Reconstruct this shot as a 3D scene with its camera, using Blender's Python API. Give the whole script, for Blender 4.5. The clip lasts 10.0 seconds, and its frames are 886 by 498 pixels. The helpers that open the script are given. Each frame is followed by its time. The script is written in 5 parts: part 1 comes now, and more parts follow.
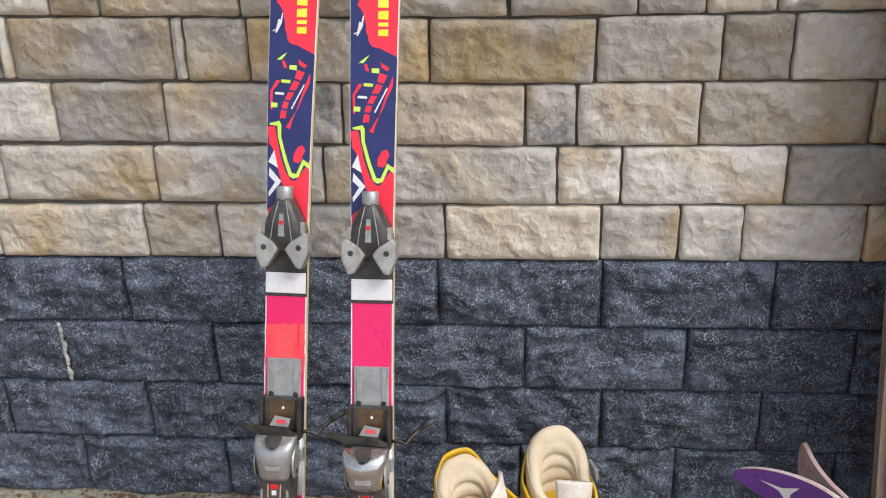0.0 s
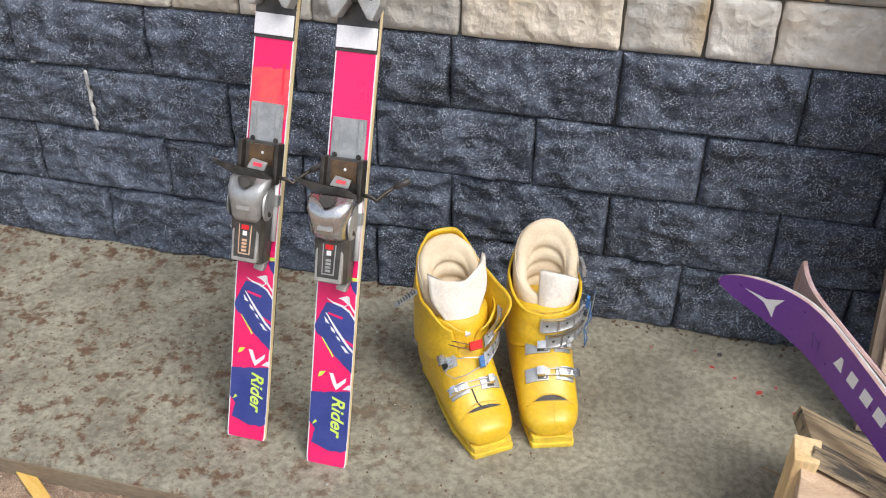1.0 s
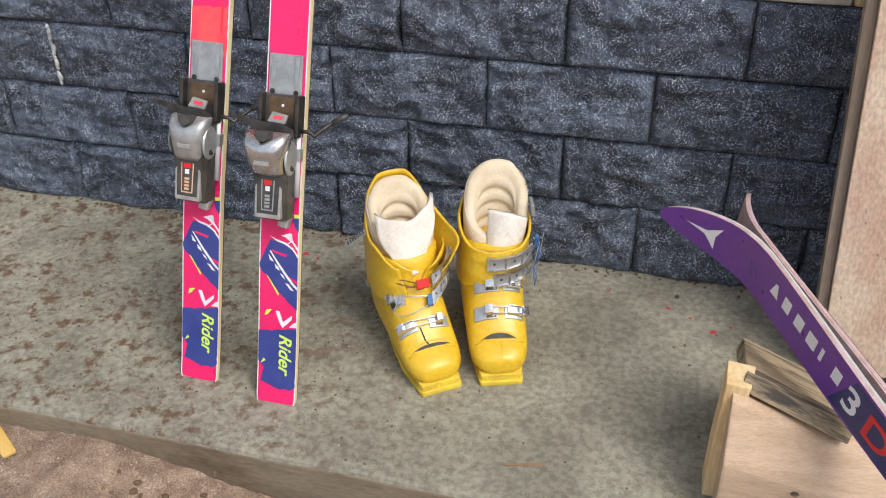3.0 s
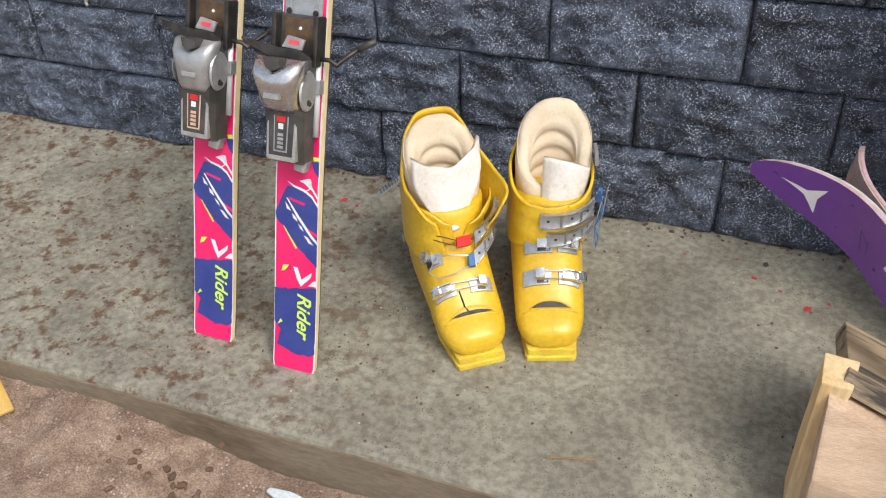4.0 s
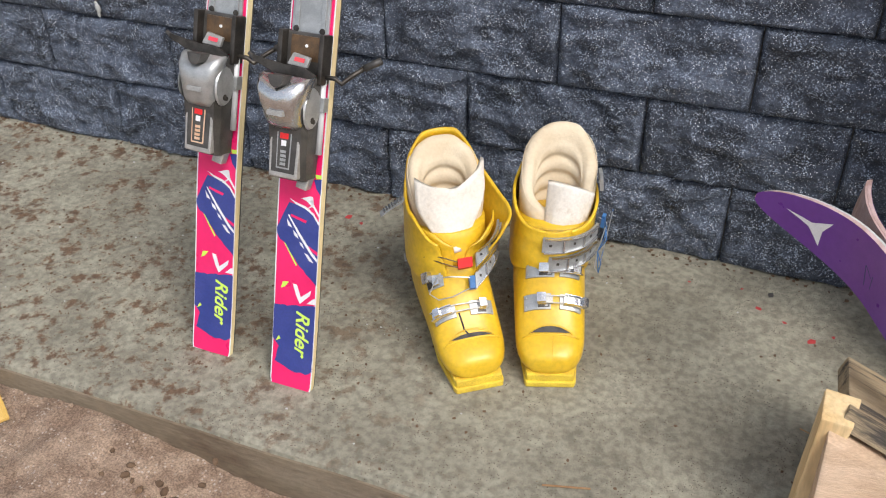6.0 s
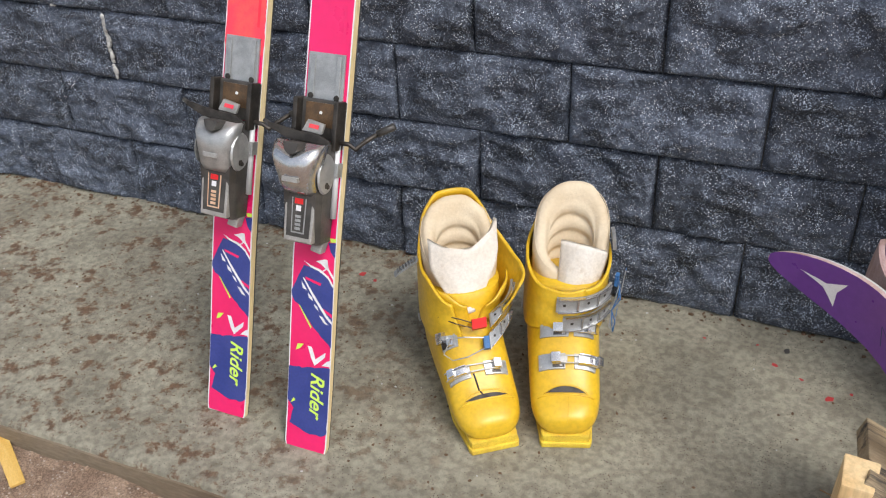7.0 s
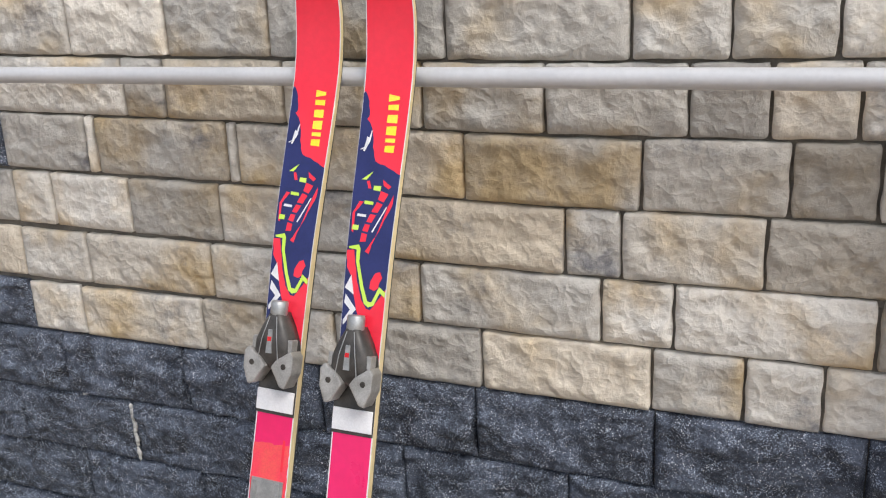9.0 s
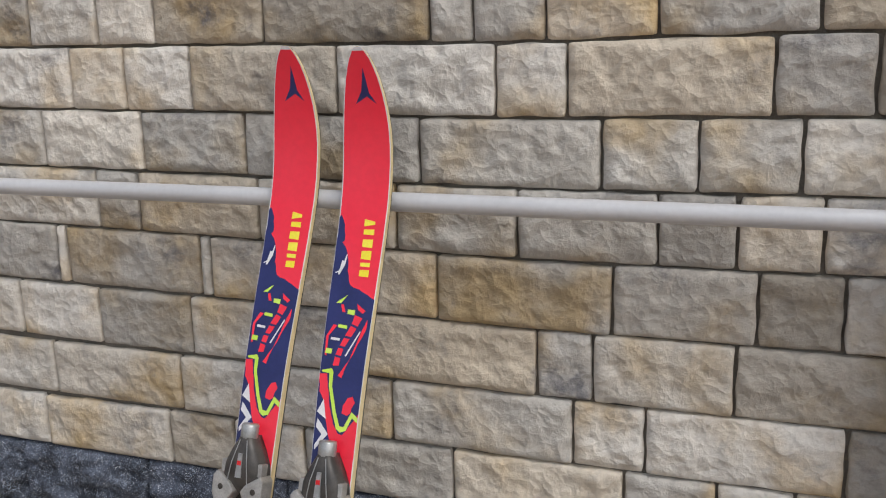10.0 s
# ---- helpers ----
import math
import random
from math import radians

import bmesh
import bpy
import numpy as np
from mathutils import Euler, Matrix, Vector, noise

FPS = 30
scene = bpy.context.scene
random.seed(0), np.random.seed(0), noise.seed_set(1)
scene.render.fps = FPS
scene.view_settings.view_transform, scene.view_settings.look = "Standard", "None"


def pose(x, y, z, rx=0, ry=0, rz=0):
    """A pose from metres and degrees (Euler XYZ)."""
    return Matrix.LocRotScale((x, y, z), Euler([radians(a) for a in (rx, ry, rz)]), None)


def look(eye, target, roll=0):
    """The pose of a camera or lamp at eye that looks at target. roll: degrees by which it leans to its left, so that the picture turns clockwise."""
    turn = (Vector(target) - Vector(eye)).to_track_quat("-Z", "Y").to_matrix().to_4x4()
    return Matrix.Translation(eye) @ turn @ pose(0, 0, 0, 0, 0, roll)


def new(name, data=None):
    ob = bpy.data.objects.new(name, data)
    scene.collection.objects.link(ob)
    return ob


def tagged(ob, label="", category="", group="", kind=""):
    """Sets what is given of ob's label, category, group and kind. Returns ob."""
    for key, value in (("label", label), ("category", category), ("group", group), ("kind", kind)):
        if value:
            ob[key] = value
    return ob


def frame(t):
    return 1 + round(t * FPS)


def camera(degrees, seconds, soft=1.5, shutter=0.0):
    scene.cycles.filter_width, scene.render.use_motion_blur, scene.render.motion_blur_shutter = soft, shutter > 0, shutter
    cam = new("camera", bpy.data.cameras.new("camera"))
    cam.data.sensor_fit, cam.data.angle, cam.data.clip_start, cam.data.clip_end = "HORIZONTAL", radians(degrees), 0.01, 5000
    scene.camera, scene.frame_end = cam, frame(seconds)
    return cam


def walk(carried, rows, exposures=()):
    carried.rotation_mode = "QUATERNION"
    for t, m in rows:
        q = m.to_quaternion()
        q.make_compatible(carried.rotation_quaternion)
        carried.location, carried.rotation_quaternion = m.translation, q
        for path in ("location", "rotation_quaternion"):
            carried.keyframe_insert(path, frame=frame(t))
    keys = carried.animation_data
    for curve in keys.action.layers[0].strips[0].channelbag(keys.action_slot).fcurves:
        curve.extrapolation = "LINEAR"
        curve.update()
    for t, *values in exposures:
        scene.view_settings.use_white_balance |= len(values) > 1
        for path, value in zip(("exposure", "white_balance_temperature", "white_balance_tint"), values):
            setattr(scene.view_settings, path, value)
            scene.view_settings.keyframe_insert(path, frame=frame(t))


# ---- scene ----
cam = camera(52.0, 10.0, soft=1.1)
PATH = [
    (0, (0.157, -1.475, 1.2), (-0.027, 0.35, 0.402), -2.0),
    (0.5, (0.272, -1.468, 1.122), (-0.121, 0.254, 0.184), -0.5),
    (1, (0.356, -1.481, 1.033), (-0.055, 0.177, -0.008), 0.8),
    (1.5, (0.374, -1.56, 1.007), (0.002, 0.09, -0.06), 2.3),
    (2, (0.395, -1.639, 1.021), (0.047, 0.004, -0.065), 1.3),
    (2.2, (0.396, -1.646, 1.04), (0.018, 0.015, -0.008), -0.1),
    (3.3, (0.505, -1.4, 0.92), (0.016, 0.197, -0.18), -0.7),
    (3.5, (0.499, -1.345, 0.889), (-0.025, 0.21, -0.254), -1.3),
    (4, (0.491, -1.303, 0.875), (-0.12, 0.199, -0.295), -2.5),
    (4.5, (0.492, -1.295, 0.866), (-0.135, 0.2, -0.304), -1.7),
    (5, (0.497, -1.288, 0.869), (-0.125, 0.212, -0.298), -1.0),
    (5.5, (0.501, -1.288, 0.873), (-0.127, 0.218, -0.285), -1.0),
    (7, (0.496, -1.278, 0.902), (-0.189, 0.27, -0.163), -2.3),
    (7.5, (0.494, -1.266, 0.943), (-0.23, 0.321, -0.037), -3.1),
    (8, (0.497, -1.273, 1.032), (-0.304, 0.367, 0.214), -4.0),
    (8.5, (0.488, -1.258, 1.134), (-0.325, 0.448, 0.48), -3.2),
    (9, (0.493, -1.26, 1.214), (-0.254, 0.491, 0.599), -3.2),
    (9.5, (0.483, -1.254, 1.278), (-0.225, 0.56, 0.822), -2.7),
    (10, (0.487, -1.254, 1.282), (-0.206, 0.565, 0.825), -2.0),
]
EXPOSURES = [(0.0, 0.32), (0.5, 0.53), (1.0, 0.55), (1.5, 0.46), (2.0, 0.44), (3.5, 0.45), (4.0, 0.52), (4.5, 0.6), (5.5, 0.58), (7.0, 0.41), (7.5, 0.45), (8.0, 0.48), (8.5, 0.44), (9.0, 0.27), (9.5, -0.05), (10.0, -0.13)]
walk(cam, [(t, look(eye, target, roll)) for t, eye, target, roll in PATH], EXPOSURES)

# ---- light ----
world = bpy.data.worlds.new("overcast_sky")
scene.world = world
world.use_nodes = True
wn, wl = world.node_tree.nodes, world.node_tree.links
sky = wn.new("ShaderNodeTexSky")
sky.sky_type, sky.sun_disc = "NISHITA", False
sky.sun_elevation, sky.sun_rotation = radians(53), radians(123)
sky.air_density, sky.dust_density = 1.0, 3.0
grey = wn.new("ShaderNodeHueSaturation")
grey.inputs["Saturation"].default_value = 0.55
wl.new(sky.outputs[0], grey.inputs["Color"])
wl.new(grey.outputs[0], wn["Background"].inputs["Color"])
wn["Background"].inputs["Strength"].default_value = 0.15
sun = new("sun", bpy.data.lights.new("sun", "SUN"))
sun.data.energy, sun.data.angle, sun.data.color = 1.3, radians(28), (1.0, 0.97, 0.93)
sun.matrix_world = look((2.5, -1.6, 4.0), (0, 0, 0))


# ---- materials ----
def material(name, c1, c2, scale=8.0, rough=0.6, metal=0.0, bump=0.0, bscale=120.0, c3=None, s3=2.0, t3=(0.5, 0.7),
             stretch=(1, 1, 1), rvar=0.15, spread=0.0, fine=0.35, speck=None, coat=0.0, edge=(0.35, 0.65), grit=0.0, clump=(0.42, 0.62), tone=0.0, mud=None, grains=None, facet=0.0):
    """Two colours mixed by a noise, a third in blotches, fine grain, bump; spread: how far each object differs."""
    m = bpy.data.materials.new(name)
    m.use_nodes = True
    n, l = m.node_tree.nodes, m.node_tree.links
    b = n["Principled BSDF"]
    tc, mp, oi = n.new("ShaderNodeTexCoord"), n.new("ShaderNodeMapping"), n.new("ShaderNodeObjectInfo")
    add = n.new("ShaderNodeVectorMath")
    mul = n.new("ShaderNodeMath")
    mul.operation, mul.inputs[1].default_value = "MULTIPLY", 37.0
    l.new(oi.outputs["Random"], mul.inputs[0])
    l.new(tc.outputs["Object"], mp.inputs["Vector"])
    mp.inputs["Scale"].default_value = stretch
    l.new(mp.outputs[0], add.inputs[0])
    l.new(mul.outputs[0], add.inputs[1])
    vec = add.outputs[0]

    def tex(s, detail=5.0, r=0.55):
        t = n.new("ShaderNodeTexNoise")
        t.inputs["Scale"].default_value, t.inputs["Detail"].default_value, t.inputs["Roughness"].default_value = s, detail, r
        l.new(vec, t.inputs["Vector"])
        return t.outputs["Fac"]

    def ramp(f, lo, hi):
        r = n.new("ShaderNodeMapRange")
        r.interpolation_type = "SMOOTHSTEP"
        r.inputs["From Min"].default_value, r.inputs["From Max"].default_value = lo, hi
        l.new(f, r.inputs["Value"])
        return r.outputs[0]

    def mix(f, a, c, mode="MIX"):
        x = n.new("ShaderNodeMix")
        x.data_type, x.blend_type = "RGBA", mode
        for s, v in ((x.inputs[0], f), (x.inputs[6], a), (x.inputs[7], c)):
            if isinstance(v, (int, float)):
                s.default_value = v
            elif isinstance(v, tuple):
                s.default_value = (*v, 1)
            else:
                l.new(v, s)
        return x.outputs[2]

    f1 = ramp(tex(scale), *edge)
    if spread:
        sh = n.new("ShaderNodeMath")
        sh.operation = "MULTIPLY_ADD"
        sh.use_clamp = True
        sh.inputs[1].default_value, sh.inputs[2].default_value = spread, -spread / 2
        l.new(oi.outputs["Random"], sh.inputs[0])
        s2 = n.new("ShaderNodeMath")
        s2.operation, s2.use_clamp = "ADD", True
        l.new(f1, s2.inputs[0])
        l.new(sh.outputs[0], s2.inputs[1])
        f1 = s2.outputs[0]
    col = mix(f1, c1, c2)
    if c3:
        blot = ramp(tex(s3, 12.0, 0.68), *t3)
        if mud:
            sp, ed, pr = n.new("ShaderNodeSeparateXYZ"), n.new("ShaderNodeMapRange"), n.new("ShaderNodeMath")
            ed.interpolation_type, pr.operation = "SMOOTHSTEP", "MULTIPLY"
            ed.inputs["From Min"].default_value, ed.inputs["From Max"].default_value = mud
            ed.inputs["To Min"].default_value, ed.inputs["To Max"].default_value = 1.0, 0.06
            l.new(tc.outputs["Object"], sp.inputs[0])
            l.new(sp.outputs["X"], ed.inputs["Value"])
            l.new(ed.outputs[0], pr.inputs[0])
            l.new(blot, pr.inputs[1])
            blot = pr.outputs[0]
        col = mix(blot, col, c3)
    if tone:
        fr, tr = n.new("ShaderNodeMath"), n.new("ShaderNodeMapRange")
        fr.operation = "FRACT"
        l.new(mul.outputs[0], fr.inputs[0])
        tr.inputs["To Min"].default_value, tr.inputs["To Max"].default_value = 1 - tone, 1 + 0.35 * tone
        l.new(fr.outputs[0], tr.inputs["Value"])
        col = mix(1.0, col, tr.outputs[0], "MULTIPLY")
    grain = ramp(tex(scale * 14, 3.0), 0.3, 0.7)
    col = mix(fine, col, mix(grain, (0.62, 0.62, 0.62), (1.25, 1.25, 1.25)), "MULTIPLY") if fine else col
    if grains:
        g = n.new("ShaderNodeTexVoronoi")
        g.inputs["Scale"].default_value = grains[1]
        l.new(vec, g.inputs["Vector"])
        gs, gm = n.new("ShaderNodeSeparateColor"), n.new("ShaderNodeMath")
        l.new(g.outputs["Color"], gs.inputs[0])
        gm.operation = "MULTIPLY"
        l.new(ramp(gs.outputs[0], grains[2], 1.0), gm.inputs[0])
        l.new(ramp(tex(55.0, 5.0), 0.30, 0.66), gm.inputs[1])
        col = mix(gm.outputs[0], col, grains[0])
    if speck:
        v = n.new("ShaderNodeTexVoronoi")
        v.inputs["Scale"].default_value = speck[1]
        l.new(vec, v.inputs["Vector"])
        thin = n.new("ShaderNodeMath")
        thin.operation, thin.inputs[1].default_value = "LESS_THAN", speck[2]
        l.new(v.outputs["Distance"], thin.inputs[0])
        some = n.new("ShaderNodeMath")
        some.operation = "MULTIPLY"
        l.new(thin.outputs[0], some.inputs[0])
        l.new(ramp(tex(30.0, 4.0), *clump), some.inputs[1])
        col = mix(some.outputs[0], col, speck[0])
    l.new(col, b.inputs["Base Color"])
    rr = n.new("ShaderNodeMapRange")
    rr.inputs["To Min"].default_value, rr.inputs["To Max"].default_value = max(rough - rvar, 0.03), min(rough + rvar, 1)
    l.new(tex(scale * 3), rr.inputs["Value"])
    l.new(rr.outputs[0], b.inputs["Roughness"])
    b.inputs["Metallic"].default_value = metal
    b.inputs["Coat Weight"].default_value = coat
    b.inputs["Coat Roughness"].default_value = 0.15
    if bump:
        bp = n.new("ShaderNodeBump")
        bp.inputs["Strength"].default_value, bp.inputs["Distance"].default_value = 0.9, bump
        l.new(tex(bscale, 8.0, 0.65), bp.inputs["Height"])
        if grit:
            b2 = n.new("ShaderNodeBump")
            b2.inputs["Strength"].default_value, b2.inputs["Distance"].default_value = 0.8, grit
            l.new(tex(bscale * 5, 4.0, 0.6), b2.inputs["Height"])
            l.new(b2.outputs[0], bp.inputs["Normal"])
        last = bp
        if facet:
            fv, fb = n.new("ShaderNodeTexVoronoi"), n.new("ShaderNodeBump")
            warp = n.new("ShaderNodeVectorMath")
            warp.operation = "MULTIPLY_ADD"
            nz = n.new("ShaderNodeTexNoise")
            nz.inputs["Scale"].default_value, nz.inputs["Detail"].default_value = 30.0, 4.0
            l.new(vec, nz.inputs["Vector"])
            l.new(nz.outputs["Color"], warp.inputs[0])
            warp.inputs[1].default_value = (0.05, 0.05, 0.05)
            l.new(vec, warp.inputs[2])
            fv.inputs["Scale"].default_value = 42.0
            l.new(warp.outputs[0], fv.inputs["Vector"])
            fb.inputs["Strength"].default_value, fb.inputs["Distance"].default_value = 0.7, facet
            l.new(fv.outputs["Distance"], fb.inputs["Height"])
            l.new(bp.outputs[0], fb.inputs["Normal"])
            last = fb
        l.new(last.outputs[0], b.inputs["Normal"])
    return m


STONE = material("pale_stone", (0.64, 0.615, 0.565), (0.56, 0.425, 0.24), 5.0, 0.9, 0, 0.006, 24, (0.17, 0.175, 0.20), 6.5, (0.55, 0.74), spread=1.0, fine=0.22, edge=(0.46, 0.74), grit=0.0009, tone=0.42, facet=0.006)
DARK = material("dark_stone", (0.032, 0.041, 0.062), (0.094, 0.115, 0.162), 16.0, 0.52, 0, 0.010, 45, (0.014, 0.018, 0.027), 11.0, (0.54, 0.70), spread=0.3, fine=0.7,
                speck=((0.86, 0.90, 0.96), 250.0, 0.20), grit=0.004, clump=(0.36, 0.60), tone=0.2, grains=((0.40, 0.47, 0.58), 620.0, 0.66), facet=0.004)
MORTAR = material("mortar", (0.14, 0.13, 0.112), (0.22, 0.20, 0.17), 20, 0.95, 0, 0.003, 200)
CONCRETE = material("concrete", (0.25, 0.232, 0.178), (0.35, 0.328, 0.255), 6.5, 0.72, 0, 0.0035, 130, (0.145, 0.085, 0.048), 36.0, (0.50, 0.62), fine=0.75, speck=((0.085, 0.06, 0.042), 240.0, 0.20), grit=0.0022, clump=(0.44, 0.60), mud=(-0.30, 0.34))
SLABEDGE = material("muddy_concrete", (0.19, 0.145, 0.095), (0.25, 0.20, 0.14), 9.0, 0.8, 0, 0.003, 90, (0.12, 0.08, 0.05), 8.0, (0.5, 0.7), fine=0.4, stretch=(0.4, 1, 1.5))
SAND = material("sandy_soil", (0.50, 0.36, 0.26), (0.32, 0.215, 0.15), 26, 0.95, 0, 0.012, 90, (0.10, 0.075, 0.057), 4.2, (0.58, 0.76), fine=1.0, speck=((0.62, 0.52, 0.44), 150.0, 0.26), grit=0.004)
PIPE = material("galvanised_pipe", (0.62, 0.63, 0.65), (0.56, 0.57, 0.59), 9, 0.38, 0.1, 0.0002, 300, (0.46, 0.45, 0.43), 14, (0.66, 0.78), fine=0.08)
RED = material("red_lacquer", (0.90, 0.028, 0.060), (0.92, 0.040, 0.075), 6, 0.32, 0, 0.0002, 300, fine=0.08, rvar=0.1)
PINK = material("pink_lacquer", (0.82, 0.014, 0.135), (0.84, 0.022, 0.16), 6, 0.3, 0, 0.0002, 300, fine=0.08, rvar=0.1)
CORAL = material("faded_lacquer", (0.88, 0.10, 0.10), (0.90, 0.055, 0.10), 30, 0.42, 0, 0.0002, 300, fine=0.15)
NAVY = material("navy_print", (0.018, 0.026, 0.12), (0.025, 0.034, 0.15), 20, 0.35, fine=0.15)
BLUE = material("blue_print", (0.03, 0.05, 0.235), (0.045, 0.065, 0.27), 20, 0.35, fine=0.2)
LIME = material("lime_print", (0.58, 0.84, 0.09), (0.64, 0.88, 0.14), 20, 0.4, fine=0.1)
YELLOWPRINT = material("yellow_print", (0.93, 0.78, 0.04), (0.95, 0.83, 0.08), 20, 0.4, fine=0.1)
WHITE = material("white_print", (0.82, 0.82, 0.84), (0.74, 0.75, 0.78), 30, 0.4, fine=0.15)
LAMINATE = material("wood_laminate", (0.74, 0.62, 0.36), (0.66, 0.52, 0.28), 40, 0.5, 0, 0.0004, 200, stretch=(1, 0.08, 1))
BASE = material("ski_base", (0.03, 0.03, 0.035), (0.05, 0.05, 0.05), 30, 0.5)
BLACK = material("black_plastic", (0.040, 0.038, 0.036), (0.075, 0.070, 0.064), 45, 0.38, 0, 0.0003, 300, (0.12, 0.105, 0.09), 60, (0.62, 0.75))
STEEL = material("worn_steel", (0.50, 0.49, 0.47), (0.36, 0.35, 0.33), 35, 0.4, 0.5, 0.0003, 260, (0.2, 0.17, 0.14), 45, (0.62, 0.78))
CHROME = material("chrome", (0.66, 0.66, 0.66), (0.50, 0.50, 0.51), 45, 0.22, 0.9, 0.0002, 200, rvar=0.1, fine=0.2)
ALLOY = material("satin_alloy", (0.47, 0.48, 0.48), (0.36, 0.37, 0.37), 60, 0.38, 0.6, 0.0003, 260, fine=0.3)
BROWN = material("tarnished_plate", (0.17, 0.10, 0.05), (0.1, 0.065, 0.04), 60, 0.4, 0.4, 0.0002, 200)
DARKSTEEL = material("dark_steel", (0.09, 0.08, 0.07), (0.05, 0.045, 0.04), 50, 0.42, 0.7, 0.0003, 260)
REDPLASTIC = material("red_plastic", (0.75, 0.02, 0.02), (0.65, 0.015, 0.02), 40, 0.4)
BLUEPLASTIC = material("blue_plastic", (0.03, 0.12, 0.32), (0.05, 0.17, 0.40), 40, 0.45)
SHELL = material("yellow_shell", (0.66, 0.405, 0.018), (0.73, 0.47, 0.026), 10, 0.36, 0, 0.0004, 90, (0.52, 0.30, 0.03), 18, (0.58, 0.76), fine=0.25, coat=0.15)
SOLE = material("yellow_sole", (0.80, 0.60, 0.06), (0.68, 0.46, 0.05), 40, 0.5, 0, 0.0008, 120, (0.3, 0.2, 0.08), 40, (0.6, 0.75))
LINER = material("cream_liner", (0.68, 0.58, 0.43), (0.60, 0.49, 0.34), 18, 0.8, 0, 0.0008, 220, (0.44, 0.32, 0.19), 9, (0.60, 0.80), fine=0.10)
TONGUE = material("white_tongue", (0.70, 0.66, 0.60), (0.64, 0.58, 0.50), 18, 0.5, 0, 0.0008, 120, (0.46, 0.36, 0.26), 24, (0.58, 0.76), fine=0.2)
SLOT = material("dark_slot", (0.02, 0.018, 0.015), (0.06, 0.055, 0.05), 60, 0.6)
PURPLE = material("purple_lacquer", (0.135, 0.035, 0.27), (0.16, 0.05, 0.31), 8, 0.33, 0, 0.0002, 200, fine=0.15)
PINKEDGE = material("pale_edge", (0.50, 0.36, 0.36), (0.38, 0.25, 0.22), 40, 0.55, 0, 0.0005, 200)
PALEBASE = material("pale_base", (0.50, 0.53, 0.52), (0.42, 0.45, 0.45), 30, 0.5)
PINE = material("sawn_pine", (0.60, 0.44, 0.31), (0.50, 0.35, 0.23), 7, 0.7, 0, 0.0008, 120, (0.24, 0.14, 0.08), 11, (0.66, 0.74), stretch=(1, 4, 9), fine=0.3)
ENDGRAIN = material("orange_cut_wood", (0.58, 0.33, 0.12), (0.66, 0.46, 0.24), 25, 0.75, 0, 0.0012, 90)
FRESH = material("fresh_pine", (0.72, 0.56, 0.32), (0.62, 0.42, 0.2), 16, 0.65, 0, 0.0008, 100, stretch=(1, 1, 0.15))
WEATHERED = material("weathered_plank", (0.33, 0.25, 0.15), (0.42, 0.33, 0.21), 8, 0.85, 0, 0.003, 60, (0.07, 0.06, 0.05), 9, (0.48, 0.62), stretch=(0.6, 5, 5), fine=0.5)
PLY = material("stained_plywood", (0.55, 0.37, 0.27), (0.66, 0.53, 0.40), 9, 0.75, 0, 0.001, 110, (0.27, 0.17, 0.12), 16, (0.62, 0.72), stretch=(1.6, 1, 0.8), fine=0.5, speck=((0.12, 0.08, 0.06), 38.0, 0.1))
PLYEDGE = material("plywood_edge", (0.20, 0.155, 0.115), (0.28, 0.22, 0.17), 12, 0.85, 0, 0.001, 100, stretch=(3, 3, 0.3))
CRUMB = material("dirt_crumb", (0.10, 0.06, 0.035), (0.16, 0.10, 0.06), 30, 0.95, spread=0.8)
LABELPRINT = material("label_print", (0.66, 0.40, 0.24), (0.72, 0.52, 0.36), 60, 0.5, fine=0.3)
CHIP = material("red_chip", (0.55, 0.05, 0.05), (0.42, 0.04, 0.04), 40, 0.6)
STRIP = material("pale_plastic", (0.62, 0.68, 0.72), (0.52, 0.58, 0.63), 20, 0.35)
STICKWOOD = material("yellow_stick_wood", (0.62, 0.38, 0.09), (0.70, 0.47, 0.15), 20, 0.6, 0, 0.0006, 100, stretch=(6, 1, 6))
GRASS = material("grass", (0.08, 0.2, 0.03), (0.13, 0.28, 0.05), 30, 0.6)
TWIGMAT = material("twig", (0.28, 0.15, 0.07), (0.4, 0.24, 0.12), 40, 0.8)
SMEAR = material("lime_smear", (0.60, 0.60, 0.58), (0.45, 0.45, 0.44), 60, 0.9, 0, 0.001, 200)


# ---- mesh helpers ----
def part(name, bm, mat, parent=None, label="", smooth=False, recalc=True):
    if recalc:
        bmesh.ops.recalc_face_normals(bm, faces=bm.faces[:])
    me = bpy.data.meshes.new(name)
    bm.to_mesh(me)
    bm.free()
    for p in me.polygons:
        p.use_smooth = smooth
    me.materials.append(mat)
    ob = new(name, me)
    if parent:
        ob.parent = parent
    return tagged(ob, label)


def thing(name, m, label, category, group=""):
    ob = new(name)
    ob.empty_display_size = 0.05
    ob.matrix_world = m
    return tagged(ob, label, category, group)


def bevelled(bm, width, seg=2):
    bmesh.ops.bevel(bm, geom=bm.edges[:], offset=width, segments=seg, affect="EDGES", profile=0.6, clamp_overlap=True)
    return bm


def box(x0, x1, y0, y1, z0, z1, bevel=0.0, seg=2):
    bm = bmesh.new()
    bmesh.ops.create_cube(bm, size=1, matrix=Matrix.Translation(((x0 + x1) / 2, (y0 + y1) / 2, (z0 + z1) / 2)) @ Matrix.Diagonal((x1 - x0, y1 - y0, z1 - z0, 1)))
    return bevelled(bm, bevel, seg) if bevel else bm


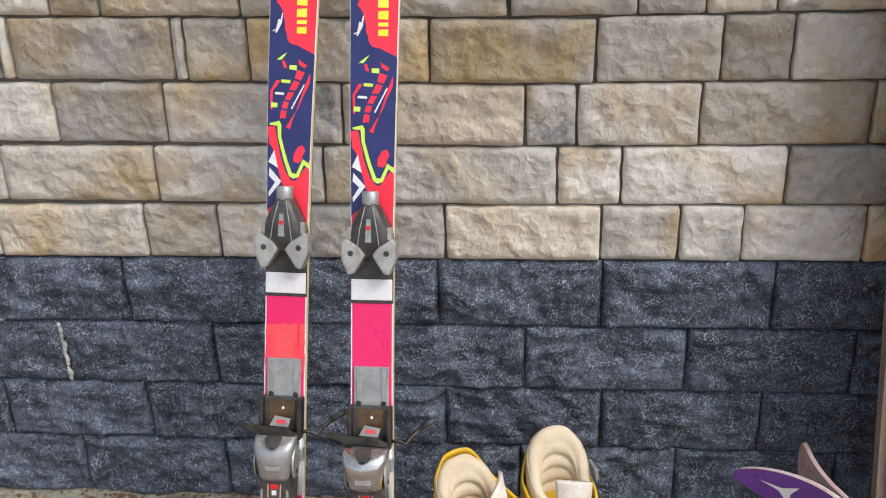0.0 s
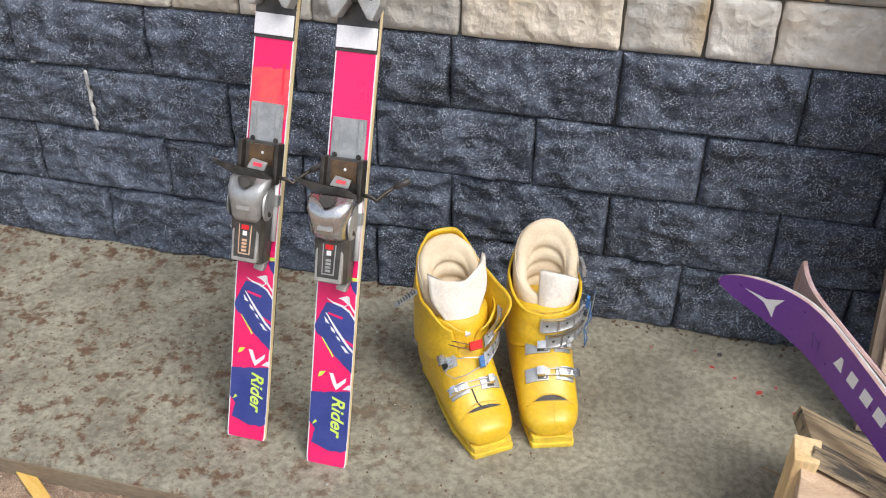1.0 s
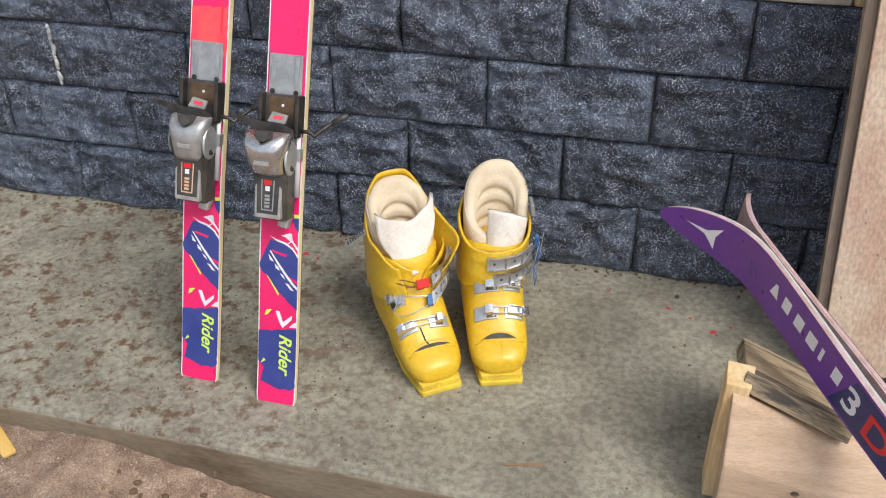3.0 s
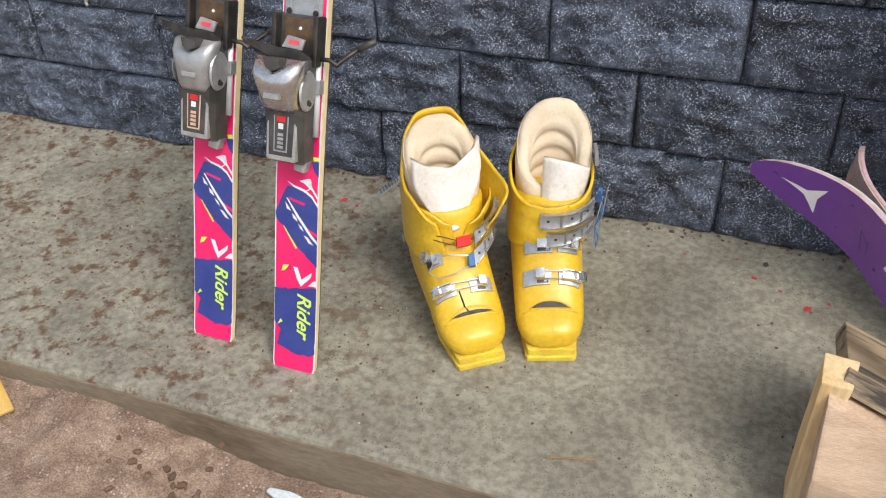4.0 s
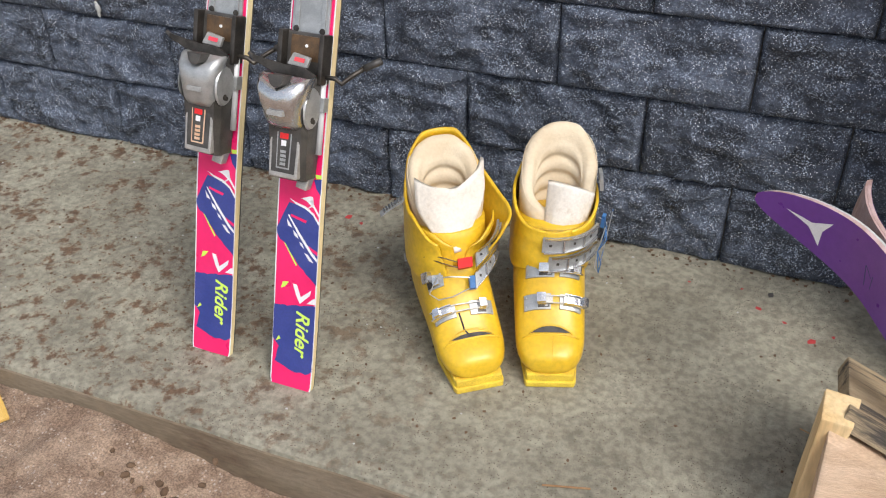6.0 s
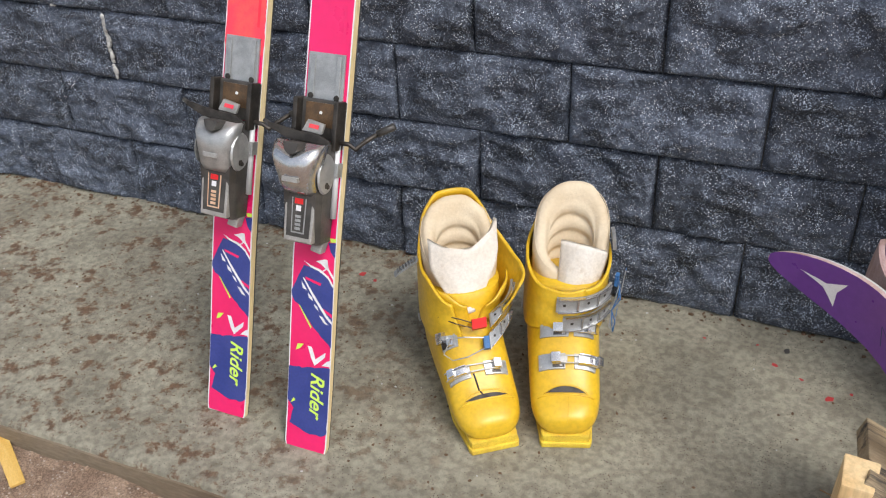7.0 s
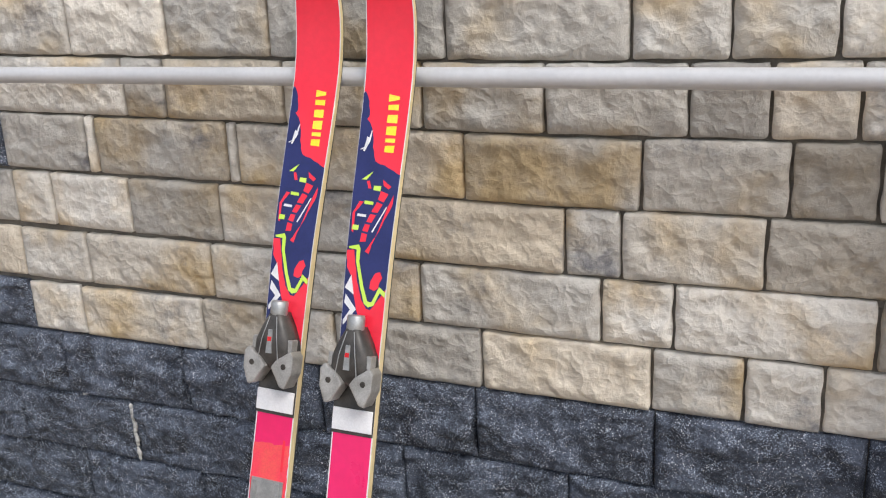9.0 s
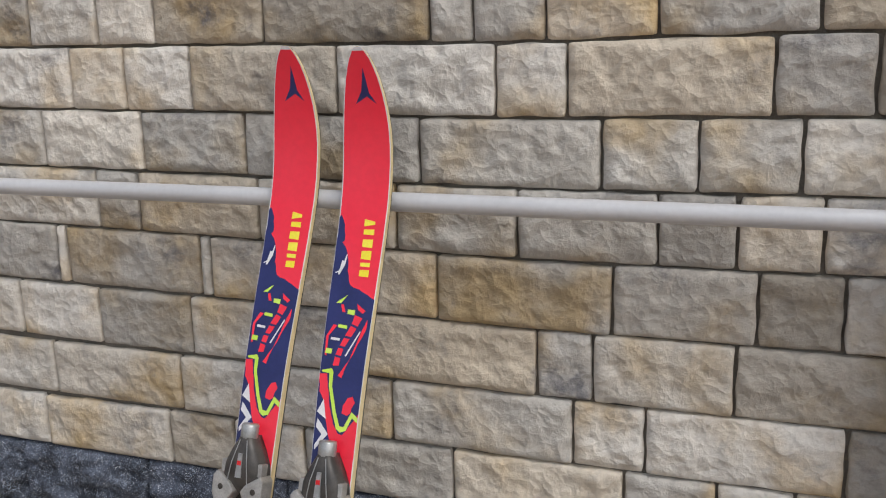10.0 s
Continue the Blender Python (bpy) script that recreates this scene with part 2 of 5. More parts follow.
def loft(rings, closed=True, caps=True):
    bm = bmesh.new()
    vs = [[bm.verts.new(p) for p in r] for r in rings]
    for a, b in zip(vs, vs[1:]):
        n = len(a)
        for i in range(n if closed else n - 1):
            bm.faces.new((a[i], a[(i + 1) % n], b[(i + 1) % n], b[i]))
    if caps:
        bm.faces.new(vs[0][::-1])
        bm.faces.new(vs[-1])
    return bm


def tube(points, r, sides=8):
    pts = [Vector(p) for p in points]
    rings = []
    side = None
    for i, p in enumerate(pts):
        d = (pts[min(i + 1, len(pts) - 1)] - pts[max(i - 1, 0)]).normalized()
        if side is None or abs(side.dot(d)) > 0.95:
            side = d.orthogonal().normalized()
        side = (side - d * side.dot(d)).normalized()
        up = d.cross(side)
        rings.append([p + r * (math.cos(a) * side + math.sin(a) * up) for a in (2 * math.pi * k / sides for k in range(sides))])
    return loft(rings)


def prism(poly, w0, w1, bevel=0.0):
    """A flat outline in the first two axes, from w0 to w1 along the third."""
    bm = loft([[(x, y, w0) for x, y in poly], [(x, y, w1) for x, y in poly]])
    return bevelled(bm, bevel) if bevel else bm


def smoothstep(a, b, x):
    k = min(max((x - a) / (b - a), 0), 1)
    return k * k * (3 - 2 * k)


# ---- wall ----
wall = tagged(part("wall_back", box(-1.75, 1.55, 0.012, 0.20, -0.4, 1.95), MORTAR), "mortar backing of a house wall faced with pale and dark stone", "wall", kind="structure")
random.seed(4)


def stone(name, x0, x1, z0, z1, dark, parent, label=""):
    w, h = x1 - x0, z1 - z0
    cx, cz = (x0 + x1) / 2, (z0 + z1) / 2
    gap = 0.0010 if dark else 0.0025
    r = 0.004 if dark else 0.0065
    nx, nz = (max(16, int(w / 0.0052)), 26) if dark else (max(14, int(w / 0.0062)), 20)
    seed = Vector((random.uniform(-50, 50), random.uniform(-50, 50), random.uniform(-50, 50)))
    proud = random.uniform(-0.002, 0.003)
    tx, tz = random.uniform(-0.012, 0.012), random.uniform(-0.02, 0.02)

    def spaced(n, size):
        e = r * 0.35 / size
        return [0.0, e, 2.5 * e] + [2.5 * e + (1 - 5 * e) * k / (n - 4) for k in range(1, n - 4)] + [1 - 2.5 * e, 1 - e, 1.0]

    us, vs = spaced(nx, w), spaced(nz, h)
    grid = []
    for v in vs:
        row = []
        for u in us:
            x, z = gap + u * (w - 2 * gap), gap + v * (h - 2 * gap)
            if not dark:
                x += 0.003 * noise.noise(seed + Vector((0, 0, z * 30))) * abs(2 * u - 1)
                z += 0.003 * noise.noise(seed + Vector((x * 24, 5, 0))) * abs(2 * v - 1)
            if not dark:
                R = 0.008
                px, pz = min(max(x, R), w - R), min(max(z, R), h - R)
                dx, dz = x - px, z - pz
                big = math.hypot(dx, dz)
                if dx and dz:
                    x, z = px + dx / big * max(abs(dx), abs(dz)), pz + dz / big * max(abs(dx), abs(dz))
            e = min(x, w - x, z, h - z)
            c = math.hypot(max(0, 1.6 * r - min(x, w - x)), max(0, 1.6 * r - min(z, h - z)))
            k = min(max(e / r, 0), 1)
            y = r * (1 - math.sqrt(max(0, 1 - (1 - k) ** 2))) * (0.7 if dark else 1.0) + (0.18 * c if not dark else 0)
            q = seed + Vector((x, 0, z)) * (17 if dark else 15)
            f = noise.fractal(q, 0.9, 2.1, 5)
            if dark:
                ridge = 1 - abs(noise.noise(q * 1.3 + Vector((3, 1, 0))))
                p = seed + Vector((x * 15, 0, z * 30))
                shelf = noise.noise(p * 0.7 + Vector((9, 2, 4)))
                crag = abs(noise.noise(p * 2.3 + Vector((1, 7, 2)))) + 0.5 * abs(noise.noise(p * 4.9))
                rel = 0.006 * f + 0.006 * ridge * ridge + 0.008 * smoothstep(-0.10, 0.10, shelf) + 0.006 * noise.fractal(p * 1.6, 0.8, 2.0, 5) + 0.005 * crag + 0.003 * math.sin(math.pi * v)
                y -= rel * smoothstep(0, 0.009, e) - 0.004
            else:
                shelf = smoothstep(-0.1, 0.1, noise.noise(q * 1.1 + Vector((4, 4, 4))))
                chip = smoothstep(0.02, 0.10, noise.noise(q * 2.1 + Vector((2, 9, 1)))) + 0.6 * smoothstep(0.05, 0.14, noise.noise(q * 4.3))
                rel = 0.0045 * f + 0.0030 * shelf + 0.0022 * chip + 0.0012 * noise.fractal(q * 3.6, 0.8, 2.0, 4)
                y -= rel * smoothstep(0, 0.014, e) + proud + tx * (u - 0.5) * w + tz * (v - 0.5) * h
            row.append((x - w / 2, y, z - h / 2))
        grid.append(row)
    bm = bmesh.new()
    vv = [[bm.verts.new(p) for p in row] for row in grid]
    for a, b in zip(vv, vv[1:]):
        for i in range(len(a) - 1):
            bm.faces.new((a[i], a[i + 1], b[i + 1], b[i]))
    rim = vv[0] + [r_[-1] for r_ in vv[1:]] + vv[-1][-2::-1] + [r_[0] for r_ in vv[-2:0:-1]]
    back = [bm.verts.new((p.co.x, 0.03, p.co.z)) for p in rim]
    for i in range(len(rim)):
        j = (i + 1) % len(rim)
        bm.faces.new((rim[j], rim[i], back[i], back[j]))
    ob = part(name, bm, DARK if dark else STONE, parent, label, smooth=True, recalc=False)
    tip = 0.020 * smoothstep(0.50, 0.90, cz) * (1 - smoothstep(0.05, 0.25, cx))
    ob.location = (cx, 0, cz - tip * (cx - 0.12))
    ob.rotation_euler = (0, tip, 0)
    return ob


def course(z0, z1, joints, dark=False, left=-1.7, right=1.5, end=False):
    xs = list(joints)
    while xs[0] > left:
        xs.insert(0, xs[0] - (0.297 if dark else random.choice((0.12, 0.16, 0.21, 0.27))))
    while xs[-1] < right:
        xs.append(xs[-1] + (0.297 if dark else random.choice((0.12, 0.16, 0.21, 0.27))))
    for a, b in zip(xs, xs[1:]):
        d = dark or (end and z0 not in (0.638, 0.743) and b < -0.9)
        stone("dark_block" if d else "stone", a, b, z0, z1, d, wall)


def build_wall():
    course(-0.004, 0.137, (-0.745, -0.446, -0.148, 0.146, 0.444, 0.742), True)
    course(0.137, 0.267, (-0.59, -0.295, 0.003, 0.298, 0.593), True)
    course(0.267, 0.400, (-0.738, -0.437, -0.143, 0.154, 0.448, 0.745), True)
    course(0.400, 0.533, (-0.592, -0.298, -0.003, 0.291, 0.590), True)
    course(0.533, 0.638, (-0.953, -0.818, -0.534, -0.398, -0.258, 0.013, 0.285, 0.419, 0.526, 0.729), end=True)
    course(0.638, 0.743, (-0.948, -0.780, -0.497, -0.195, -0.089, 0.208, 0.316, 0.587), end=True)
    course(0.743, 0.850, (-0.941, -0.842, -0.660, -0.464, -0.155, 0.153, 0.238, 0.438, 0.710), end=True)
    course(0.850, 0.957, (-0.942, -0.739, -0.717, -0.435, -0.413, -0.305, -0.003, 0.266, 0.464, 0.573), end=True)
    course(0.957, 1.062, (-0.941, -0.633, -0.547, -0.310, -0.066, 0.126, 0.328, 0.434, 0.542))
    course(1.062, 1.164, (-0.736, -0.527, -0.326, -0.025, 0.249, 0.380, 0.511))
    course(1.164, 1.270, (-0.660, -0.548, -0.418, -0.155, 0.097, 0.201, 0.472))
    course(1.270, 1.376, (-0.736, -0.593, -0.480, -0.277, -0.001, 0.065, 0.171, 0.324, 0.523))
    for k in range(5):
        course(1.376 + 0.108 * k, 1.376 + 0.108 * (k + 1), (-0.6 + 0.13 * (k % 3), -0.35, -0.08 - 0.06 * (k % 2), 0.2, 0.33 + 0.07 * (k % 3)))


# ---- slab and ground ----
def slab_z(y):
    return 0.036 * y


bm = bmesh.new()
xs = [-2.2 + 0.04 * i for i in range(101)]
prof = [(0.02, 0.0), (-0.1, 0), (-0.2, 0), (-0.3, 0), (-0.4, 0), (-0.5, 0), (-0.58, 0), (-0.600, -0.0005), (-0.605, -0.003), (-0.607, -0.008), (-0.607, -0.3), (0.02, -0.3)]
rows = []
for y, dz in prof:
    rows.append([bm.verts.new((x, y + (0.004 * noise.noise((x * 6, y * 3, 2)) if y < -0.58 else 0), slab_z(y) + dz + 0.0)) for x in xs])
for a, b in zip(rows, rows[1:]):
    for i in range(len(xs) - 1):
        bm.faces.new((a[i], a[i + 1], b[i + 1], b[i]))
slab = tagged(part("pavement", bm, CONCRETE), "grey-brown concrete slab with mud stains along a stone wall", "pavement", kind="structure")

bm = loft([[(x, -0.6105 + 0.004 * noise.noise((x * 6, -1.82, 2)), z - 0.022) for z in (-0.25, -0.05, -0.012, -0.008)] + [(x, -0.600, z - 0.022) for z in (-0.009, -0.25)] for x in xs])
part("slab_edge", bm, SLABEDGE, slab, "brown mud-stained formwork edge of the slab")


def ground_z(x, y):
    z = -0.108 + 0.040 * (1 - smoothstep(-0.35, 0.0, x)) + 0.006 * smoothstep(-0.7, -0.61, y)
    return z + 0.010 * noise.fractal((x * 6, y * 6, 0.5), 0.9, 2.0, 4) + 0.006 * noise.fractal((x * 30, y * 30, 1.5), 0.9, 2.0, 3)


bm = bmesh.new()
gx = [-220, -80, -25, -8, -4, -2.5, -1.8, -1.4] + [-1.2 + 0.014 * i for i in range(144)] + [0.9, 1.2, 1.6, 2.4, 4, 8, 25, 80, 220]
gy = [-220, -80, -25, -8, -4, -2.5, -1.8, -1.4, -1.15] + [-1.0 + 0.014 * i for i in range(30)] + [-0.5, 0.3, 1, 4, 20, 80, 220]
rows = [[bm.verts.new((x, y, ground_z(x, y) if -1.3 < x < 1 and -1.1 < y < -0.55 else -0.09)) for x in gx] for y in gy]
for a, b in zip(rows, rows[1:]):
    for i in range(len(gx) - 1):
        bm.faces.new((a[i], a[i + 1], b[i + 1], b[i]))
tagged(part("ground", bm, SAND, smooth=True), "reddish sandy soil with dark clods beside a concrete slab", "ground", kind="structure")

# ---- rail ----
rail = thing("handrail", pose(0, -0.075, 1.05), "grey galvanised steel pipe rail running along a stone wall", "rail")
part("pipe", tube([(-1.6 + 0.2 * k, 0, 0.0018 - 0.0065 * (-1.6 + 0.2 * k)) for k in range(16)], 0.0140, 24), PIPE, rail, smooth=True)
for x in (-1.45, 1.25):
    part("bracket", tube([(x, 0, -0.01 * x), (x, 0.03, -0.01 * x - 0.01), (x, 0.095, -0.01 * x - 0.01)], 0.007, 10), PIPE, rail, smooth=True)


# ---- skis ----
class Ski:
    """A ski in its own axes: x across, y from tail to tip, z out of the top sheet."""

    def __init__(self, length, bend, rise, tail, waist, shovel, arch):
        self.n, self.bend, self.rise, self.tail, self.waist, self.shovel, self.arch = length, bend, rise, tail, waist, shovel, arch

    def top(self, v):
        n = self.n
        w = self.arch * smoothstep(0, 0.26 * n, v) * (1 - smoothstep(0.64 * n, 0.86 * n, v))
        return w + (self.rise * ((v - self.bend) / (n - self.bend)) ** 2 if v > self.bend else 0)

    def half(self, v):
        n = self.n
        w = self.tail + (self.waist - self.tail) * smoothstep(0, 0.45 * n, v) + (self.shovel - self.waist) * smoothstep(0.5 * n, 0.9 * n, v)
        k = (v - 0.90 * n) / (0.10 * n)
        return w * (max(0.0, 1 - k ** 1.9) ** 0.5 if k > 0 else 1) * (1 - 0.06 * (1 - smoothstep(0, 0.012, v)))

    def thick(self, v):
        return 0.009 + self.arch * 0.3 * smoothstep(0, 0.26 * self.n, v) * (1 - smoothstep(0.64 * self.n, 0.86 * self.n, v))

    def steps(self):
        n = self.n
        return [0, 0.004, 0.012] + [n * k / 46 for k in range(1, 42)] + [n * (0.90 + 0.10 * k) for k in (0.08, 0.2, 0.3, 0.45, 0.6, 0.72, 0.82, 0.9, 0.96, 0.99, 0.9995)]

    def body(self, lo, hi):
        """The solid between two fractions of the thickness."""
        rings = []
        for v in self.steps():
            h, t, d = max(self.half(v), 0.0008), self.top(v), self.thick(v)
            z0, z1 = t - d * (1 - lo), t - d * (1 - hi)
            rings.append([(-h, v, z0), (h, v, z0), (h - 0.0007, v, z1), (-h + 0.0007, v, z1)])
        return loft(rings)

    def sheet(self, v0, v1, inset, lift):
        bm = bmesh.new()
        vs = [v0] + [v for v in self.steps() if v0 < v < v1] + [v1]
        rows = []
        for v in vs:
            h = max(self.half(min(max(v, 0), self.n)) - inset, 0.0002)
            rows.append([bm.verts.new((h * k, v, self.top(v) + lift)) for k in (-1, -0.5, 0, 0.5, 1)])
        for a, b in zip(rows, rows[1:]):
            for i in range(4):
                bm.faces.new((a[i], a[i + 1], b[i + 1], b[i]))
        return bm

    def print_(self, polys, lift):
        """Flat printed shapes laid on the top sheet."""
        bm = bmesh.new()
        for p in polys:
            vs = [bm.verts.new((max(-self.half(y) + 0.0012, min(self.half(y) - 0.0012, x)), y, 0)) for x, y in p]
            bm.faces.new(vs)
        bmesh.ops.triangulate(bm, faces=bm.faces[:])
        k = 0.02
        while k < self.n:
            bmesh.ops.bisect_plane(bm, geom=bm.verts[:] + bm.edges[:] + bm.faces[:], plane_co=(0, k, 0), plane_no=(0, 1, 0))
            k += 0.02
        for v in bm.verts:
            v.co.z = self.top(v.co.y) + lift
        for f in bm.faces:
            f.normal_update()
            if f.normal.z < 0:
                f.normal_flip()
        return bm

    def letters(self, text, x, y, size, lift, shear=0.0, stretch=1.0, up=1):
        """Words that run from tip to tail, laid on the top sheet."""
        cu = bpy.data.curves.new("letters", "FONT")
        cu.body, cu.size, cu.shear = text, size, shear
        cu.offset = size * 0.018
        ob = bpy.data.objects.new("letters", cu)
        scene.collection.objects.link(ob)
        me = bpy.data.meshes.new_from_object(ob.evaluated_get(bpy.context.evaluated_depsgraph_get()))
        bpy.data.objects.remove(ob)
        bm = bmesh.new()
        bm.from_mesh(me)
        for v in bm.verts:
            a, b = v.co.x * stretch, v.co.y
            q = y - up * a
            v.co = (x + up * b, q, self.top(q) + lift)
        return bm


def wavy(p, amp, seed):
    """A printed outline with a brushed edge."""
    out = []
    for i, (a, b) in enumerate(zip(p, p[1:] + p[:1])):
        n = max(1, int(math.dist(a, b) / 0.006))
        for k in range(n):
            t = k / n
            x, y = a[0] + (b[0] - a[0]) * t, a[1] + (b[1] - a[1]) * t
            j = amp * noise.noise((x * 160 + seed, y * 160, seed)) if 0 < k else 0
            out.append((x + j, y + j))
    return out


def prints(ski, name, polys, lift, mat, parent, label=""):
    for p in polys:
        part(name, ski.print_([p], lift), mat, parent, label)


SLALOM = Ski(1.336, 1.13, 0.075, 0.0335, 0.0318, 0.0375, 0.017)


def bolt(x, y, z, r=0.003, h=0.0015):
    bm = bmesh.new()
    bmesh.ops.create_cone(bm, cap_ends=True, segments=12, radius1=r, radius2=r * 0.8, depth=h, matrix=Matrix.Translation((x, y, z + h / 2)))
    return bm


def leaning_ski(x, y, lean, tilt, label, faded, raised):
    s = SLALOM
    v = Vector((math.sin(lean), math.sin(radians(tilt)) * math.cos(lean), math.cos(radians(tilt)) * math.cos(lean)))
    u = (Vector((1, 0, 0)) - v * v.x).normalized()
    m = Matrix((u, v * 1.010, u.cross(v))).transposed().to_4x4()
    m.translation = (x, y, slab_z(y) - 0.004)
    ski = thing("alpine_ski", m, label, "ski", "pair of red skis")
    part("base", s.body(0.0, 0.22), BASE, ski)
    part("sidewall", s.body(0.22, 0.96), LAMINATE, ski, "blond laminated wood sidewall")
    top = part("topsheet", s.sheet(0.0004, s.n * 0.9992, 0.0003, 0.0002), WHITE, ski, "printed top sheet with a thin white border", smooth=True)
    part("red_field", s.sheet(0.68, s.n * 0.996, 0.0018, 0.0005), RED, top, smooth=True)
    part("pink_field", s.sheet(0.004, 0.68, 0.0022, 0.0005), PINK, top, smooth=True)
    if faded:
        prints(s, "faded_field", ([wavy([(-0.030, 0.60), (0.03, 0.604), (0.03, 0.53), (-0.03, 0.53)], 0.004, 2)]), 0.0007, CORAL, top, "sun-faded coral patch")
    # prints near the tail
    prints(s, "blue_print", ([
        wavy([(-0.034, 0.1238), (0.034, 0.1344), (0.034, 0.0355), (0.022, 0.0291), (0.006, 0.0283), (-0.011, 0.0335), (-0.0276, 0.0384), (-0.022, 0.0621), (-0.034, 0.0729)], 0.003, 1),
        wavy([(-0.0188, 0.2643), (-0.0145, 0.2736), (0.0111, 0.2724), (0.034, 0.2515), (0.034, 0.1992), (0.034, 0.1645), (0.0213, 0.1737), (0.0017, 0.1906), (-0.034, 0.2304)], 0.002, 5),
        [(0.0205, 0.3104), (0.034, 0.3120), (0.034, 0.2908), (0.0248, 0.2983)]]), 0.0009, BLUE, top)
    prints(s, "white_print", ([
        [(-0.0037, 0.1602), (0.003, 0.1600), (0.0095, 0.1433), (0.0248, 0.1564), (0.0238, 0.1488), (0.0085, 0.1330), (0.0025, 0.1433)],
        [(0.0326, 0.1457), (0.0319, 0.1368), (0.0191, 0.1357), (0.0278, 0.1443)],
        [(-0.017, 0.2510), (-0.0107, 0.2438), (-0.008, 0.2393), (-0.0145, 0.2413)],
        [(-0.0065, 0.2366), (0.000, 0.2316), (0.0022, 0.2258), (-0.0046, 0.2294)],
        [(0.003, 0.2227), (0.0086, 0.2196), (0.0115, 0.2133), (0.006, 0.2170)],
        [(0.0118, 0.2078), (0.0175, 0.2067), (0.0265, 0.1965), (0.02, 0.1978)],
        [(-0.0156, 0.2565), (-0.0133, 0.2563), (0.0047, 0.2335), (0.0243, 0.2100), (0.0325, 0.2027), (0.0325, 0.1984), (0.0225, 0.2061), (0.0017, 0.2311)],
        [(-0.0154, 0.2801), (-0.0039, 0.2725), (0.0111, 0.2688), (0.0225, 0.2619), (0.032, 0.2499), (0.032, 0.2544), (0.0235, 0.2650), (0.0111, 0.2724), (-0.003, 0.2753)],
        [(0.0033, 0.2823), (0.0107, 0.2803), (0.0222, 0.2726), (0.031, 0.2612), (0.031, 0.2659), (0.023, 0.2765), (0.0135, 0.2818), (0.0208, 0.2873), (0.017, 0.2875)],
        [(0.010, 0.2678), (0.012, 0.2678), (0.024, 0.2765), (0.022, 0.2774)]]), 0.0013, WHITE, top)
    prints(s, "lime_print", ([
        [(-0.0221, 0.1500), (-0.0194, 0.1599), (-0.0096, 0.1617), (-0.0154, 0.1536)],
        [(-0.0199, 0.2168), (-0.0176, 0.2158), (0.0017, 0.1887), (0.0002, 0.1859)],
        [(0.022, 0.3172), (0.0325, 0.3179), (0.0325, 0.3128), (0.0241, 0.3118)],
        [(-0.0276, 0.0687), (-0.0191, 0.0743), (-0.0225, 0.0780)]]), 0.0013, LIME, top)
    prints(s, "pink_streak", ([
        [(-0.0111, 0.2581), (0.0136, 0.2532), (0.0119, 0.2495), (-0.011, 0.2548)],
        [(0.0172, 0.2190), (0.0326, 0.2129), (0.0326, 0.2075), (0.0185, 0.2150)]]), 0.0012, PINK, top)
    part("lettering", s.letters("Rider", 0.004, 0.1235, 0.030, 0.0013, 0.35, 1.0), LIME, top, "handwritten lime lettering")
    prints(s, "caption_bar", ([[(0.012 + 0.004 * k, 0.545 + 0.003 * (k % 2)), (0.0145 + 0.004 * k, 0.545), (0.0145 + 0.004 * k, 0.549), (0.012 + 0.004 * k, 0.549)] for k in range(4)]
                                 + [[(0.018, 0.565), (0.022, 0.565), (0.022, 0.61), (0.018, 0.61)]]), 0.0010, PINK if not faded else RED, top)
    # prints near the tip
    prints(s, "navy_print", ([wavy([
        (-0.036, 1.113), (-0.033, 1.1158), (-0.0258, 1.1019), (-0.0229, 1.0806), (-0.0263, 1.0768), (-0.0164, 1.0632), (-0.0095, 1.0319), (-0.0054, 1.0181), (0.0152, 1.0095), (0.036, 1.0002),
        (0.035, 0.9489), (0.035, 0.8506), (0.0284, 0.8398), (0.0156, 0.8211), (0.0056, 0.8095), (-0.006, 0.790), (-0.034, 0.770), (-0.034, 0.8971), (-0.036, 0.9941)], 0.0035, 3)]), 0.0009, NAVY, top)
